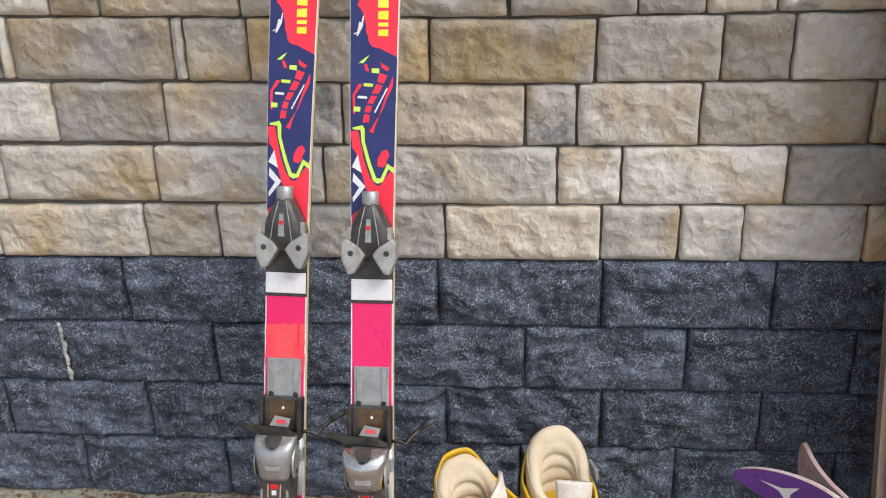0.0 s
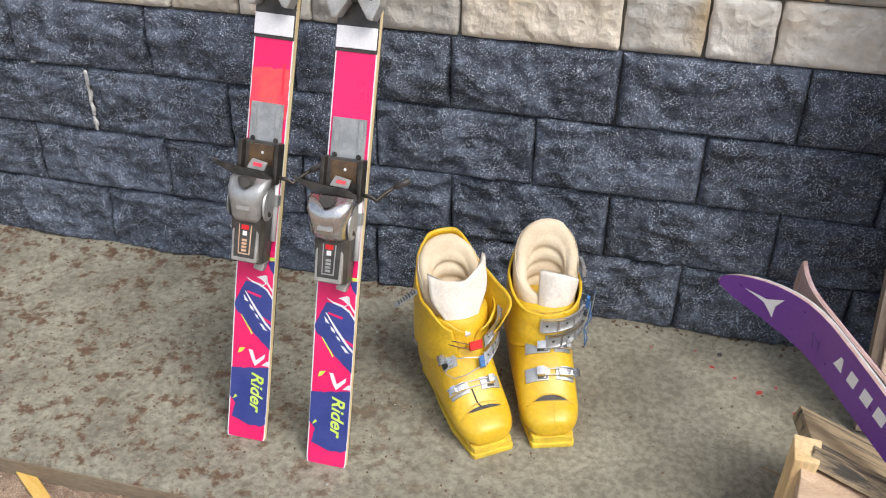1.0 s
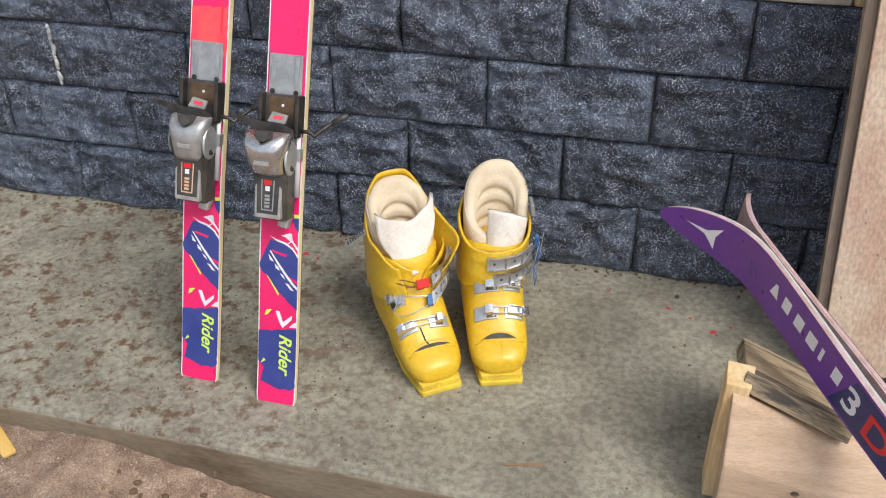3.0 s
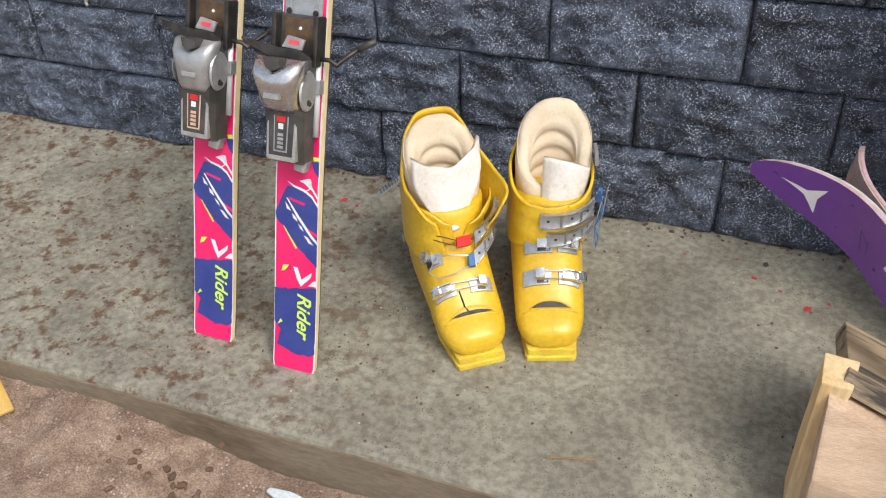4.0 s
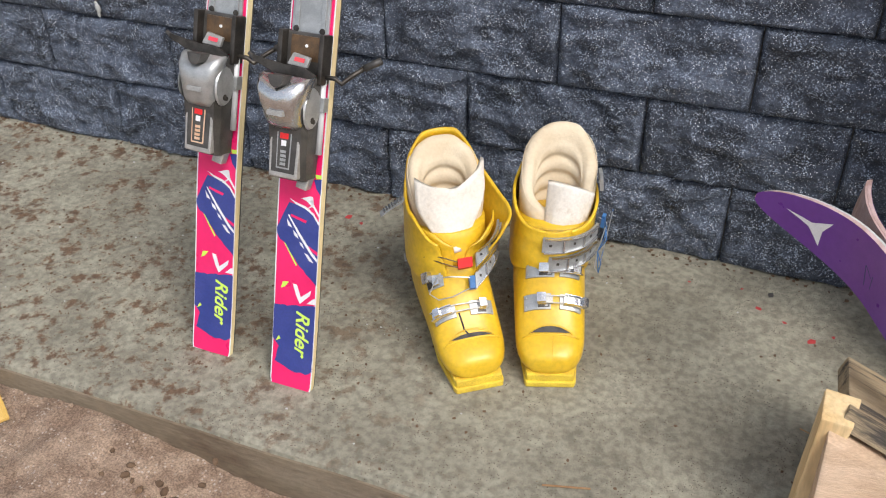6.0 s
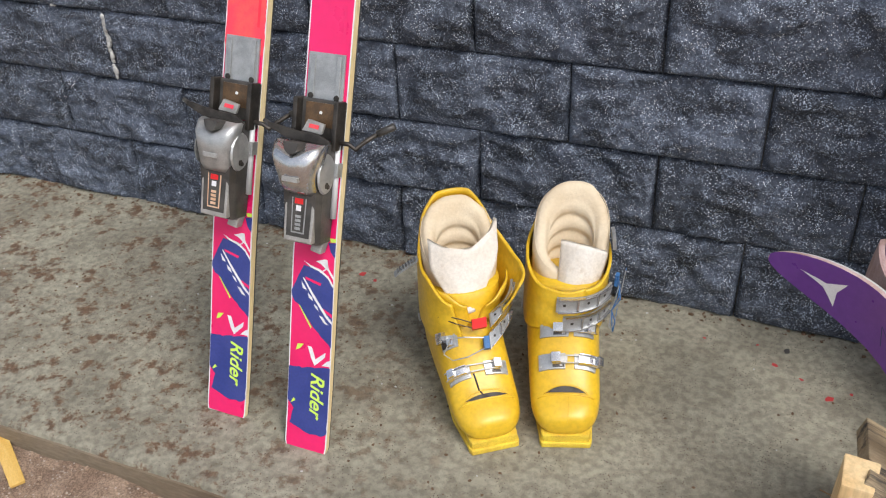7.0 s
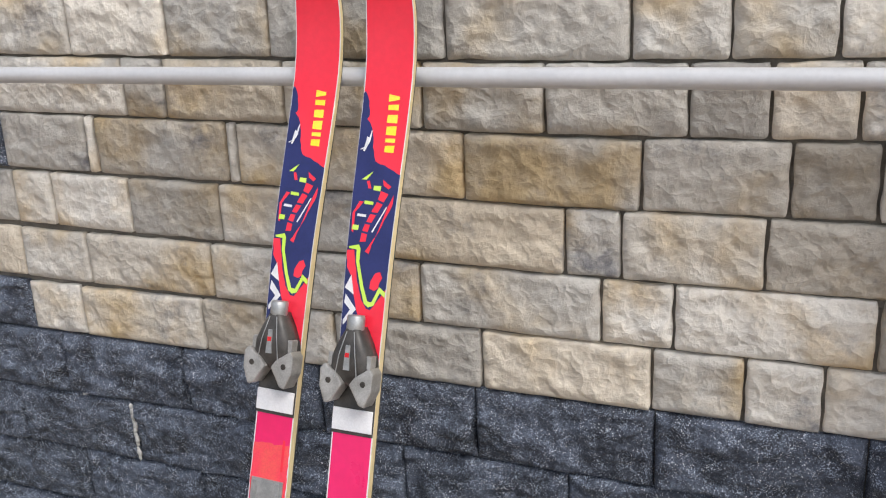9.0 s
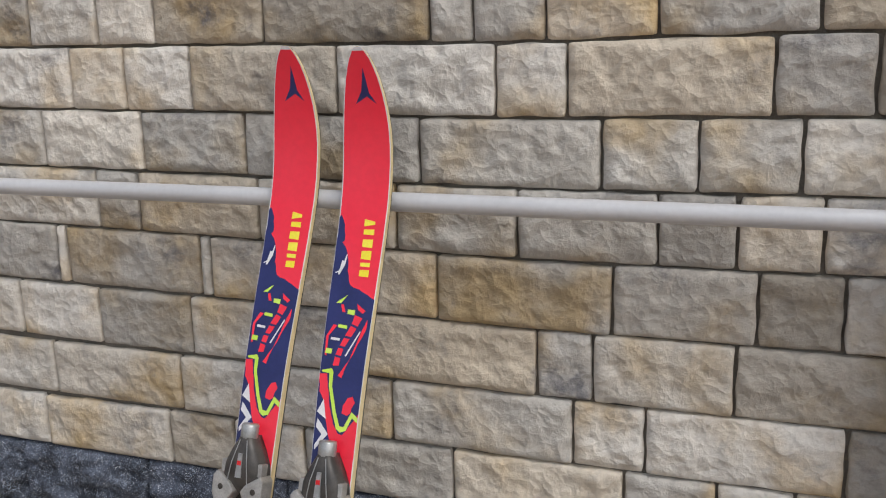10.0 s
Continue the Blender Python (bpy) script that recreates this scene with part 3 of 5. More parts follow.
    prints(s, "red_print", ([
        wavy([(0.0288, 0.9589), (0.0286, 0.9726), (0.0206, 0.9511), (0.001, 0.8906), (-0.0051, 0.8933), (0.0135, 0.9229), (0.0189, 0.9372)], 0.002, 7),
        [(0.0088, 0.9775), (0.0209, 0.9736), (0.0150, 0.9620), (0.0060, 0.9650)], [(0.0050, 0.9620), (0.0140, 0.9590), (0.0075, 0.9470), (-0.0020, 0.9480)],
        [(-0.0030, 0.9450), (0.0060, 0.9440), (0.0000, 0.9330), (-0.0080, 0.9340)], [(-0.0095, 0.9310), (-0.0015, 0.9300), (-0.0040, 0.9200), (-0.0125, 0.9215)],
        [(-0.0130, 0.9185), (-0.0045, 0.9170), (-0.0055, 0.9070), (-0.0146, 0.9059)],
        [(0.010, 0.9930), (0.0175, 0.9880), (0.024, 0.9840), (0.020, 0.9800), (0.012, 0.9850)], [(-0.0145, 0.9900), (-0.0105, 0.9910), (-0.0060, 0.9800), (-0.0110, 0.9800)],
        [(-0.0215, 0.9623), (-0.0155, 0.9612), (-0.0266, 0.9461), (-0.0262, 0.9183), (-0.0291, 0.9197), (-0.0305, 0.9456)],
        wavy([(-0.0330, 0.8937), (-0.0215, 0.8947), (-0.0137, 0.858), (-0.0043, 0.8285), (0.0048, 0.8162), (0.0156, 0.8140), (0.034, 0.8301), (0.034, 0.785), (-0.010, 0.785), (-0.0050, 0.8000), (-0.0132, 0.8240), (-0.0213, 0.857), (-0.030, 0.870)], 0.0015, 9),
        [(0.0078, 0.854), (0.014, 0.865), (0.0212, 0.8676), (0.0253, 0.8597), (0.0213, 0.8524), (0.0202, 0.8455), (0.015, 0.8414), (0.0072, 0.8437)]]), 0.0013, RED, top)
    prints(s, "lime_curve", ([
        [(-0.0298, 0.8989), (-0.0149, 0.9024), (-0.0118, 0.8976), (-0.0115, 0.8788), (-0.0019, 0.8459), (0.0058, 0.8265), (0.012, 0.8257), (0.018, 0.8384), (0.0219, 0.8474), (0.0321, 0.8403),
         (0.0311, 0.8335), (0.0236, 0.8392), (0.0156, 0.8211), (0.0076, 0.8183), (0.001, 0.8225), (-0.0071, 0.8452), (-0.0164, 0.8782), (-0.0177, 0.8952), (-0.0295, 0.8965)],
        [(-0.0026, 0.9841), (0.0086, 0.9838), (0.0082, 0.9768), (-0.0028, 0.9781)], [(-0.0139, 0.9631), (-0.0002, 0.962), (-0.0003, 0.9575), (-0.0143, 0.9585)],
        [(-0.0279, 0.9292), (-0.0181, 0.9286), (-0.019, 0.9219), (-0.0287, 0.9222)], [(-0.0225, 0.9919), (-0.0173, 0.9959), (-0.0058, 1.004), (-0.0147, 0.992)]]), 0.0017, LIME, top)
    prints(s, "white_mark", ([
        [(-0.0217, 0.8603), (-0.0157, 0.8337), (-0.0304, 0.8423)], [(-0.0282, 0.834), (-0.0102, 0.814), (-0.0285, 0.7909), (-0.0294, 0.7976), (-0.0197, 0.8127), (-0.0294, 0.8218)],
        [(-0.0225, 0.9448), (-0.0089, 0.9438), (-0.0091, 0.9403), (-0.0231, 0.9412)], [(0.0198, 0.9562), (0.0214, 0.9553), (0.004, 0.9201), (0.0016, 0.9208)],
        [(-0.0150, 1.0604), (-0.0167, 1.0604), (-0.0190, 1.0505), (-0.0222, 1.0520), (-0.0262, 1.0320), (-0.0240, 1.0310), (-0.0215, 1.0470), (-0.0170, 1.0450)],
        [(-0.0300, 1.0330), (-0.0240, 1.0360), (-0.0245, 1.0375), (-0.0305, 1.0345)]]), 0.0017, WHITE, top)
    prints(s, "mark_shape", ([[(0.0035, 1.3113), (0.0089, 1.2808), (0.0191, 1.2672), (0.005, 1.2766), (-0.0131, 1.2667), (-0.0026, 1.2834)]]), 0.0009, NAVY, top, "plain dark three-pointed mark")
    bars = []
    for k, (w, d) in enumerate(((0.0165, 0.012), (0.0165, 0.008), (0.0165, 0.012), (0.0165, 0.013), (0.0165, 0.006), (0.0165, 0.010))):
        y0 = (1.1125, 1.0975, 1.0835, 1.0675, 1.0505, 1.0405)[k]
        bars.append([(0.0040 + 0.0004 * k, y0 - d * 0.06), (0.0205, y0 - d * 0.32 if k == 0 else y0), (0.0205, y0 - d * 0.68 if k == 0 else y0 - d), (0.0040 + 0.0004 * k, y0 - d * 0.94)])
    prints(s, "brand_bar", bars, 0.0009, YELLOWPRINT, top, "plain yellow bars")
    # toe binding
    c = s.top(0.66)
    plate = part("toe_plate", box(-0.0318, 0.0318, 0.644, 0.735, c + 0.0008, c + 0.0022, 0.0006, 1), BLACK, ski, "black plastic pad")
    part("slide_pad", prism([(-0.0305, 0.649), (0.0305, 0.649), (0.0305, 0.6795), (-0.0305, 0.6795)], c + 0.0024, c + 0.0055, 0.0012), WHITE, plate, "white slide pad")
    toe = part("toe_housing", loft([[(h * math.copysign(abs(math.cos(a)) ** 0.55, math.cos(a)), y, c + 0.003 + t * max(0, math.sin(a)) ** 0.6) for a in (math.pi * k / 14 for k in range(15))]
                                    for y, h, t in ((0.712, 0.024, 0.016), (0.718, 0.031, 0.024), (0.735, 0.0335, 0.030), (0.752, 0.031, 0.032), (0.772, 0.022, 0.031), (0.789, 0.0125, 0.027), (0.792, 0.011, 0.022))]), BLACK, ski, "black toe binding housing", smooth=True)
    part("end_cap", loft([[(r * math.cos(a), y, c + 0.018 + r * math.sin(a)) for a in (2 * math.pi * k / 18 for k in range(18))] for y, r in ((0.786, 0.0115), (0.788, 0.0125), (0.805, 0.0125), (0.8075, 0.0112))]), ALLOY, toe, "grey metal end cap", smooth=True)
    for k in (-1, 1):
        part("toe_wing", prism([(k * 0.005, 0.716), (k * 0.012, 0.726), (k * 0.034, 0.741), (k * 0.040, 0.734), (k * 0.0395, 0.710), (k * 0.030, 0.688), (k * 0.022, 0.690)][::k], c + 0.006, c + 0.035, 0.0025), STEEL, toe, "scuffed grey metal wing")
        part("wing_screw", bolt(k * 0.026, 0.719, c + 0.035, 0.0042, 0.001), DARKSTEEL, toe)
        part("trim_wire", tube([(k * 0.0165, 0.724, c + 0.0355), (k * 0.012, 0.755, c + 0.0365), (k * 0.0055, 0.786, c + 0.0315)], 0.0007, 6), ALLOY, toe)
        part("side_clip", box(k * 0.0285 - 0.004, k * 0.0285 + 0.004, 0.738, 0.756, c + 0.012, c + 0.028, 0.0015), STEEL, toe)
    part("setting_window", prism([(-0.0045, 0.735), (0.0045, 0.735), (0.003, 0.768), (-0.003, 0.768)], c + 0.0335, c + 0.0362), ALLOY, toe, "narrow metal setting window")
    part("indicator", box(-0.003, 0.003, 0.752, 0.758, c + 0.036, c + 0.0368), REDPLASTIC, toe, "red setting mark")
    # heel binding
    c = s.top(0.45)
    before = set(bpy.data.objects)
    track = part("heel_track", prism([(-0.026, 0.478), (0.026, 0.478), (0.026, 0.543), (-0.026, 0.543)], c + 0.0008, c + 0.0045, 0.0008), ALLOY, ski, "dull zinc track plate")
    for k in (-1, 1):
        part("track_rib", box(k * 0.0185 - 0.0032, k * 0.0185 + 0.0032, 0.482, 0.540, c + 0.0045, c + 0.0068, 0.0009), ALLOY, track)
        part("track_screw", bolt(k * 0.0185, 0.489, c + 0.0068, 0.0042, 0.0014), DARKSTEEL, track)
    bracket = part("brake_bracket", box(-0.032, 0.032, 0.430, 0.480, c + 0.001, c + 0.012, 0.002), BLACK, ski, "black brake bracket")
    for k in (-1, 1):
        part("bracket_cheek", box(k * 0.029 - 0.0035, k * 0.029 + 0.0035, 0.420, 0.481, c + 0.004, c + 0.026, 0.002), DARKSTEEL, bracket)
    part("bracket_plate", box(-0.020, 0.020, 0.446, 0.476, c + 0.012, c + 0.0135), BROWN, bracket, "tarnished brown metal plate")
    part("rivet", bolt(0.002, 0.464, c + 0.0135, 0.0022), WHITE, bracket)
    pedal = part("brake_pedal", prism([(-0.060, 0.440), (-0.030, 0.429), (0.030, 0.427), (0.030, 0.433), (0.012, 0.440), (-0.012, 0.440), (-0.060, 0.446)], c + 0.034, c + 0.037, 0.0008), DARKSTEEL, ski, "dark steel brake pedal")
    part("pedal_pad", prism([(-0.014, 0.441), (0.014, 0.439), (0.018, 0.452), (-0.006, 0.456)], c + 0.026, c + 0.031, 0.001), STEEL, pedal, "grey pad with a pink wear patch")
    part("wear_patch", prism([(-0.004, 0.446), (0.010, 0.445), (0.011, 0.450), (-0.003, 0.451)], c + 0.0312, c + 0.0318), CORAL, pedal)
    part("brake_arm", tube([(-0.045, 0.439, c + 0.034), (-0.060, 0.442, c + 0.032), (-0.070, 0.446, c + 0.029)], 0.0028, 8), BLACK, ski, "black brake arm", smooth=True)
    part("brake_arm", tube([(0.030, 0.430, c + 0.014), (0.044, 0.430, c + 0.012), (0.052, 0.424, c + 0.008), (0.060, 0.434, c + 0.001), (0.076, 0.448, c - 0.008)], 0.0030, 8), DARKSTEEL, ski, "bent steel brake arm", smooth=True)
    part("arm_tip", tube([(0.074, 0.446, c - 0.007), (0.094, 0.458, c - 0.012)], 0.0046, 8), BLACK, ski, smooth=True)
    heel = part("heel_housing", loft([[(x * h, y, c + 0.004 + z * t) for x, z in ((-1, 0), (1, 0), (1, 0.75), (0.86, 1), (-0.86, 1), (-1, 0.75))] for y, h, t in
                                      ((0.296, 0.020, 0.022), (0.300, 0.024, 0.033), (0.330, 0.025, 0.040), (0.372, 0.027, 0.046), (0.405, 0.028, 0.046), (0.428, 0.027, 0.030))]), BLACK, ski, "black heel binding housing")
    frame_ = part("lever_frame", prism([(-0.0205, 0.302), (0.0205, 0.302), (0.0225, 0.373), (-0.0225, 0.373)], c + 0.036, c + 0.047, 0.0025), STEEL, heel, "grey lever frame")
    part("lever_face", prism([(-0.0165, 0.309), (0.0165, 0.309), (0.018, 0.369), (-0.018, 0.369)], c + 0.0468, c + 0.0476), BLACK, frame_)
    lab = part("setting_label", prism([(-0.0095, 0.314), (0.0095, 0.314), (0.0105, 0.366), (-0.0105, 0.366)], c + 0.0478, c + 0.0482), LABELPRINT if faded else ALLOY, frame_, "worn printed setting label")
    part("label_field", prism([(-0.0078, 0.316), (0.0078, 0.316), (0.0088, 0.364), (-0.0088, 0.364)], c + 0.0483, c + 0.0486), BLACK, frame_)
    for k in range(4):
        part("label_bar", box(-0.004, 0.004, 0.3185 + 0.0052 * k, 0.3220 + 0.0052 * k, c + 0.0487, c + 0.0490), LABELPRINT if faded else ALLOY, frame_)
    part("label_mark", box(-0.006, 0.006, 0.352, 0.359, c + 0.0487, c + 0.0490), REDPLASTIC, frame_)
    part("label_mark", box(-0.0035, 0.0035, 0.343, 0.350, c + 0.0487, c + 0.0492), WHITE, frame_)
    t0, t1 = (0.060, 0.076) if raised else (0.056, 0.062)
    flap = part("heel_cup", loft([[(x * h, y + yo * (1 - abs(x)) , c + z * t) for x, z in ((-1, 0.62), (-0.96, 0.88), (-0.7, 1), (0, 1.02), (0.7, 1), (0.96, 0.88), (1, 0.62), (0.7, 0.55), (0, 0.55), (-0.7, 0.55))]
                                  for y, h, t, yo in ((0.364, 0.0225, 0.050, 0.0), (0.372, 0.0245, t0, -0.002), (0.395, 0.0275, t1, -0.001), (0.414, 0.0300 if not raised else 0.0325, t1 + 0.003, -0.005), (0.428, 0.0305 if not raised else 0.0340, t1 - 0.004, -0.014), (0.431, 0.0295 if not raised else 0.0330, t1 - 0.010, -0.016))]), CHROME if raised else ALLOY, heel, "scratched silver heel cup", smooth=True)
    part("cup_notch", prism([(-0.011, 0.4315), (0.011, 0.4315), (0.008, 0.421), (0.003, 0.417), (-0.003, 0.417), (-0.008, 0.421)], c + t1 - 0.016, c + t1 + 0.0035, 0.001), BLACK, flap, "dark notch")
    for k in (-1, 1):
        part("cup_cheek", loft([[(k * 0.0275, 0.392 + r * math.sin(a) * 1.25, c + 0.036 + r * math.cos(a)) for a in (2 * math.pi * j / 18 for j in range(18))] if e == 0 else [(k * 0.0300, 0.392 + r * 0.93 * math.sin(a) * 1.25, c + 0.036 + r * 0.93 * math.cos(a)) for a in (2 * math.pi * j / 18 for j in range(18))] for e, r in ((0, 0.0205), (1, 0.0205))]), ALLOY, flap, "rounded alloy side cheek", smooth=False)
        part("cheek_screw", bolt(0, 0, 0, 0.0032, 0.0012), DARKSTEEL, flap).data.transform(Matrix.Translation((k * 0.0300, 0.376, c + 0.032)) @ pose(0, 0, 0, 0, 90 * k, 0))
    part("cup_plate", box(-0.011, 0.011, 0.383, 0.389, c + t1 - 0.006, c + t1 + 0.0005, 0.0005), STEEL, flap)
    for k in (-1, 1):
        bm = bmesh.new()
        bmesh.ops.create_cone(bm, cap_ends=True, segments=12, radius1=0.004, radius2=0.004, depth=0.004, matrix=Matrix.Translation((k * 0.0285, 0.378, c + 0.036)) @ pose(0, 0, 0, 0, 90, 0))
        part("cup_pin", bm, DARKSTEEL, heel)
    part("spring_tube", tube([(0.0285, 0.332, c + 0.009), (0.0285, 0.43, c + 0.012)], 0.0042, 12), PIPE, ski, "thin zinc spring tube", smooth=True)
    part("tube_clamp", box(0.0235, 0.0345, 0.386, 0.404, c + 0.004, c + 0.0175, 0.0015), ALLOY, ski, "zinc clamp")
    part("heel_latch", prism([(0.004, 0.287), (0.020, 0.284), (0.024, 0.300), (0.008, 0.304)], c + 0.006, c + 0.020, 0.002), STEEL, ski, "small worn metal latch")
    for o in set(bpy.data.objects) - before:
        o.data.transform(Matrix.Translation((0, 0.008 if "track" in o.name else 0.014, 0)))
    return ski


leaning_ski(-0.2246, -0.4765, 0.0332, 19.3, "red and navy ski with faded coral patch leaning on rail", True, False)
leaning_ski(-0.0759, -0.4990, 0.0092, 19.9, "red and navy ski with raised chrome heel cup on rail", False, True)


# ---- ski boots ----
class Skin:
    """A closed tube: each section has a front point, a back point and a half width, in metres ahead of the heel and up."""

    def __init__(self, sections, square=0.8):
        self.s, self.q = sections, square

    def at(self, s, a, off=0.0):
        n = len(self.s) - 1
        s = min(max(s, 0), n)
        i = min(int(s), n - 1)
        t = s - i
        p = [self.s[min(max(i + k, 0), n)] for k in (-1, 0, 1, 2)]
        f = [0.5 * (2 * p[1][k] + (p[2][k] - p[0][k]) * t + (2 * p[0][k] - 5 * p[1][k] + 4 * p[2][k] - p[3][k]) * t * t + (3 * p[1][k] - p[0][k] - 3 * p[2][k] + p[3][k]) * t ** 3) for k in range(5)]
        c, d = math.cos(a), math.sin(a)
        c2, d2 = math.copysign(abs(c) ** self.q, c), math.copysign(abs(d) ** self.q, d)
        my, mz, hy, hz = (f[0] + f[2]) / 2, (f[1] + f[3]) / 2, (f[0] - f[2]) / 2, (f[1] - f[3]) / 2
        h = math.hypot(hy, hz) or 1
        k = 1 + off / h
        return Vector(((f[4] + off) * d2, -(my + hy * k * c2), mz + hz * k * c2))

    def surface(self, s0, s1, ns, na=40, off=0.0):
        return [[self.at(s0 + (s1 - s0) * i / ns, 2 * math.pi * k / na, off) for k in range(na)] for i in range(ns + 1)]

    def patch(self, s0, s1, a0, a1, off, thick, ns=4, na=10, taper=0.0):
        """A plate bent round the skin."""
        def sheet(o):
            out = []
            for i in range(ns + 1):
                row = []
                for k in range(na + 1):
                    u = k / na
                    m, h = (s0 + s1) / 2, (s1 - s0) / 2 * (1 - taper * u)
                    row.append(self.at(m + h * (2 * i / ns - 1), radians(a0 + (a1 - a0) * u), o))
                out.append(row)
            return out
        lo, hi = sheet(off), sheet(off + thick)
        bm = bmesh.new()
        A = [[bm.verts.new(p) for p in r] for r in lo]
        B = [[bm.verts.new(p) for p in r] for r in hi]
        for i in range(ns):
            for k in range(na):
                bm.faces.new((A[i][k], A[i][k + 1], A[i + 1][k + 1], A[i + 1][k]))
                bm.faces.new((B[i][k], B[i + 1][k], B[i + 1][k + 1], B[i][k + 1]))
        for k in range(na):
            bm.faces.new((A[0][k], B[0][k], B[0][k + 1], A[0][k + 1]))
            bm.faces.new((A[ns][k], A[ns][k + 1], B[ns][k + 1], B[ns][k]))
        for i in range(ns):
            bm.faces.new((A[i][0], A[i + 1][0], B[i + 1][0], B[i][0]))
            bm.faces.new((A[i][na], B[i][na], B[i + 1][na], A[i + 1][na]))
        return bm

    def wire(self, pts, r, off):
        return tube([self.at(s, radians(a), off) for s, a in pts], r, 6)


FOOT = Skin([(0.242, 0.038, 0.243, 0.027, 0.008), (0.238, 0.049, 0.240, 0.019, 0.028), (0.223, 0.058, 0.228, 0.015, 0.041), (0.204, 0.066, 0.205, 0.014, 0.0475), (0.184, 0.080, 0.175, 0.014, 0.0495),
             (0.167, 0.096, 0.140, 0.014, 0.0505), (0.153, 0.113, 0.100, 0.014, 0.0515), (0.142, 0.131, 0.050, 0.014, 0.0525), (0.134, 0.147, 0.008, 0.022, 0.0530), (0.129, 0.159, -0.004, 0.050, 0.0535),
             (0.126, 0.168, -0.008, 0.090, 0.0535), (0.123, 0.176, -0.012, 0.130, 0.0535), (0.119, 0.182, -0.014, 0.165, 0.0535)])


def along(table, z):
    """A value read off a table of heights, eased between its entries."""
    for (z0, v0), (z1, v1) in zip(table, table[1:]):
        if z <= z1:
            return v0 + (v1 - v0) * smoothstep(z0, z1, z)
    return table[-1][1]


CUFF_FRONT = ((0.06, 0.154), (0.10, 0.151), (0.135, 0.1435), (0.165, 0.136), (0.19, 0.130), (0.29, 0.112))
CUFF_BACK = ((0.06, -0.012), (0.13, -0.019), (0.19, -0.024), (0.24, -0.024), (0.29, -0.015))
CUFF_WIDE = ((0.06, 0.0555), (0.10, 0.0575), (0.15, 0.0590), (0.19, 0.0595), (0.24, 0.0545), (0.29, 0.040))


def cuff_at(z, a, off=0.0):
    f, b, w = along(CUFF_FRONT, z) + off, along(CUFF_BACK, z) - off, along(CUFF_WIDE, z) + off
    c, d = math.cos(a), math.sin(a)
    return Vector((w * math.copysign(abs(d) ** 0.85, d), -((f + b) / 2 + (f - b) / 2 * math.copysign(abs(c) ** 0.85, c)), z))


CUFF_SKIN = Skin([(along(CUFF_FRONT, z), z, along(CUFF_BACK, z), z, along(CUFF_WIDE, z)) for z in (0.100, 0.125, 0.150, 0.175, 0.200, 0.230)], 0.85)


def two_sided(outer, inner):
    """A sheet with thickness from two grids of points."""
    bm = bmesh.new()
    A = [[bm.verts.new(p) for p in r] for r in outer]
    B = [[bm.verts.new(p) for p in r] for r in inner]
    n, m = len(A) - 1, len(A[0]) - 1
    for i in range(n):
        for k in range(m):
            bm.faces.new((A[i][k], A[i][k + 1], A[i + 1][k + 1], A[i + 1][k]))
            bm.faces.new((B[i][k], B[i + 1][k], B[i + 1][k + 1], B[i][k + 1]))
        bm.faces.new((A[i][0], A[i + 1][0], B[i + 1][0], B[i][0]))
        bm.faces.new((A[i][m], B[i][m], B[i + 1][m], A[i + 1][m]))
    for k in range(m):
        bm.faces.new((A[n][k], A[n][k + 1], B[n][k + 1], B[n][k]))
        bm.faces.new((A[0][k], B[0][k], B[0][k + 1], A[0][k + 1]))
    return bm


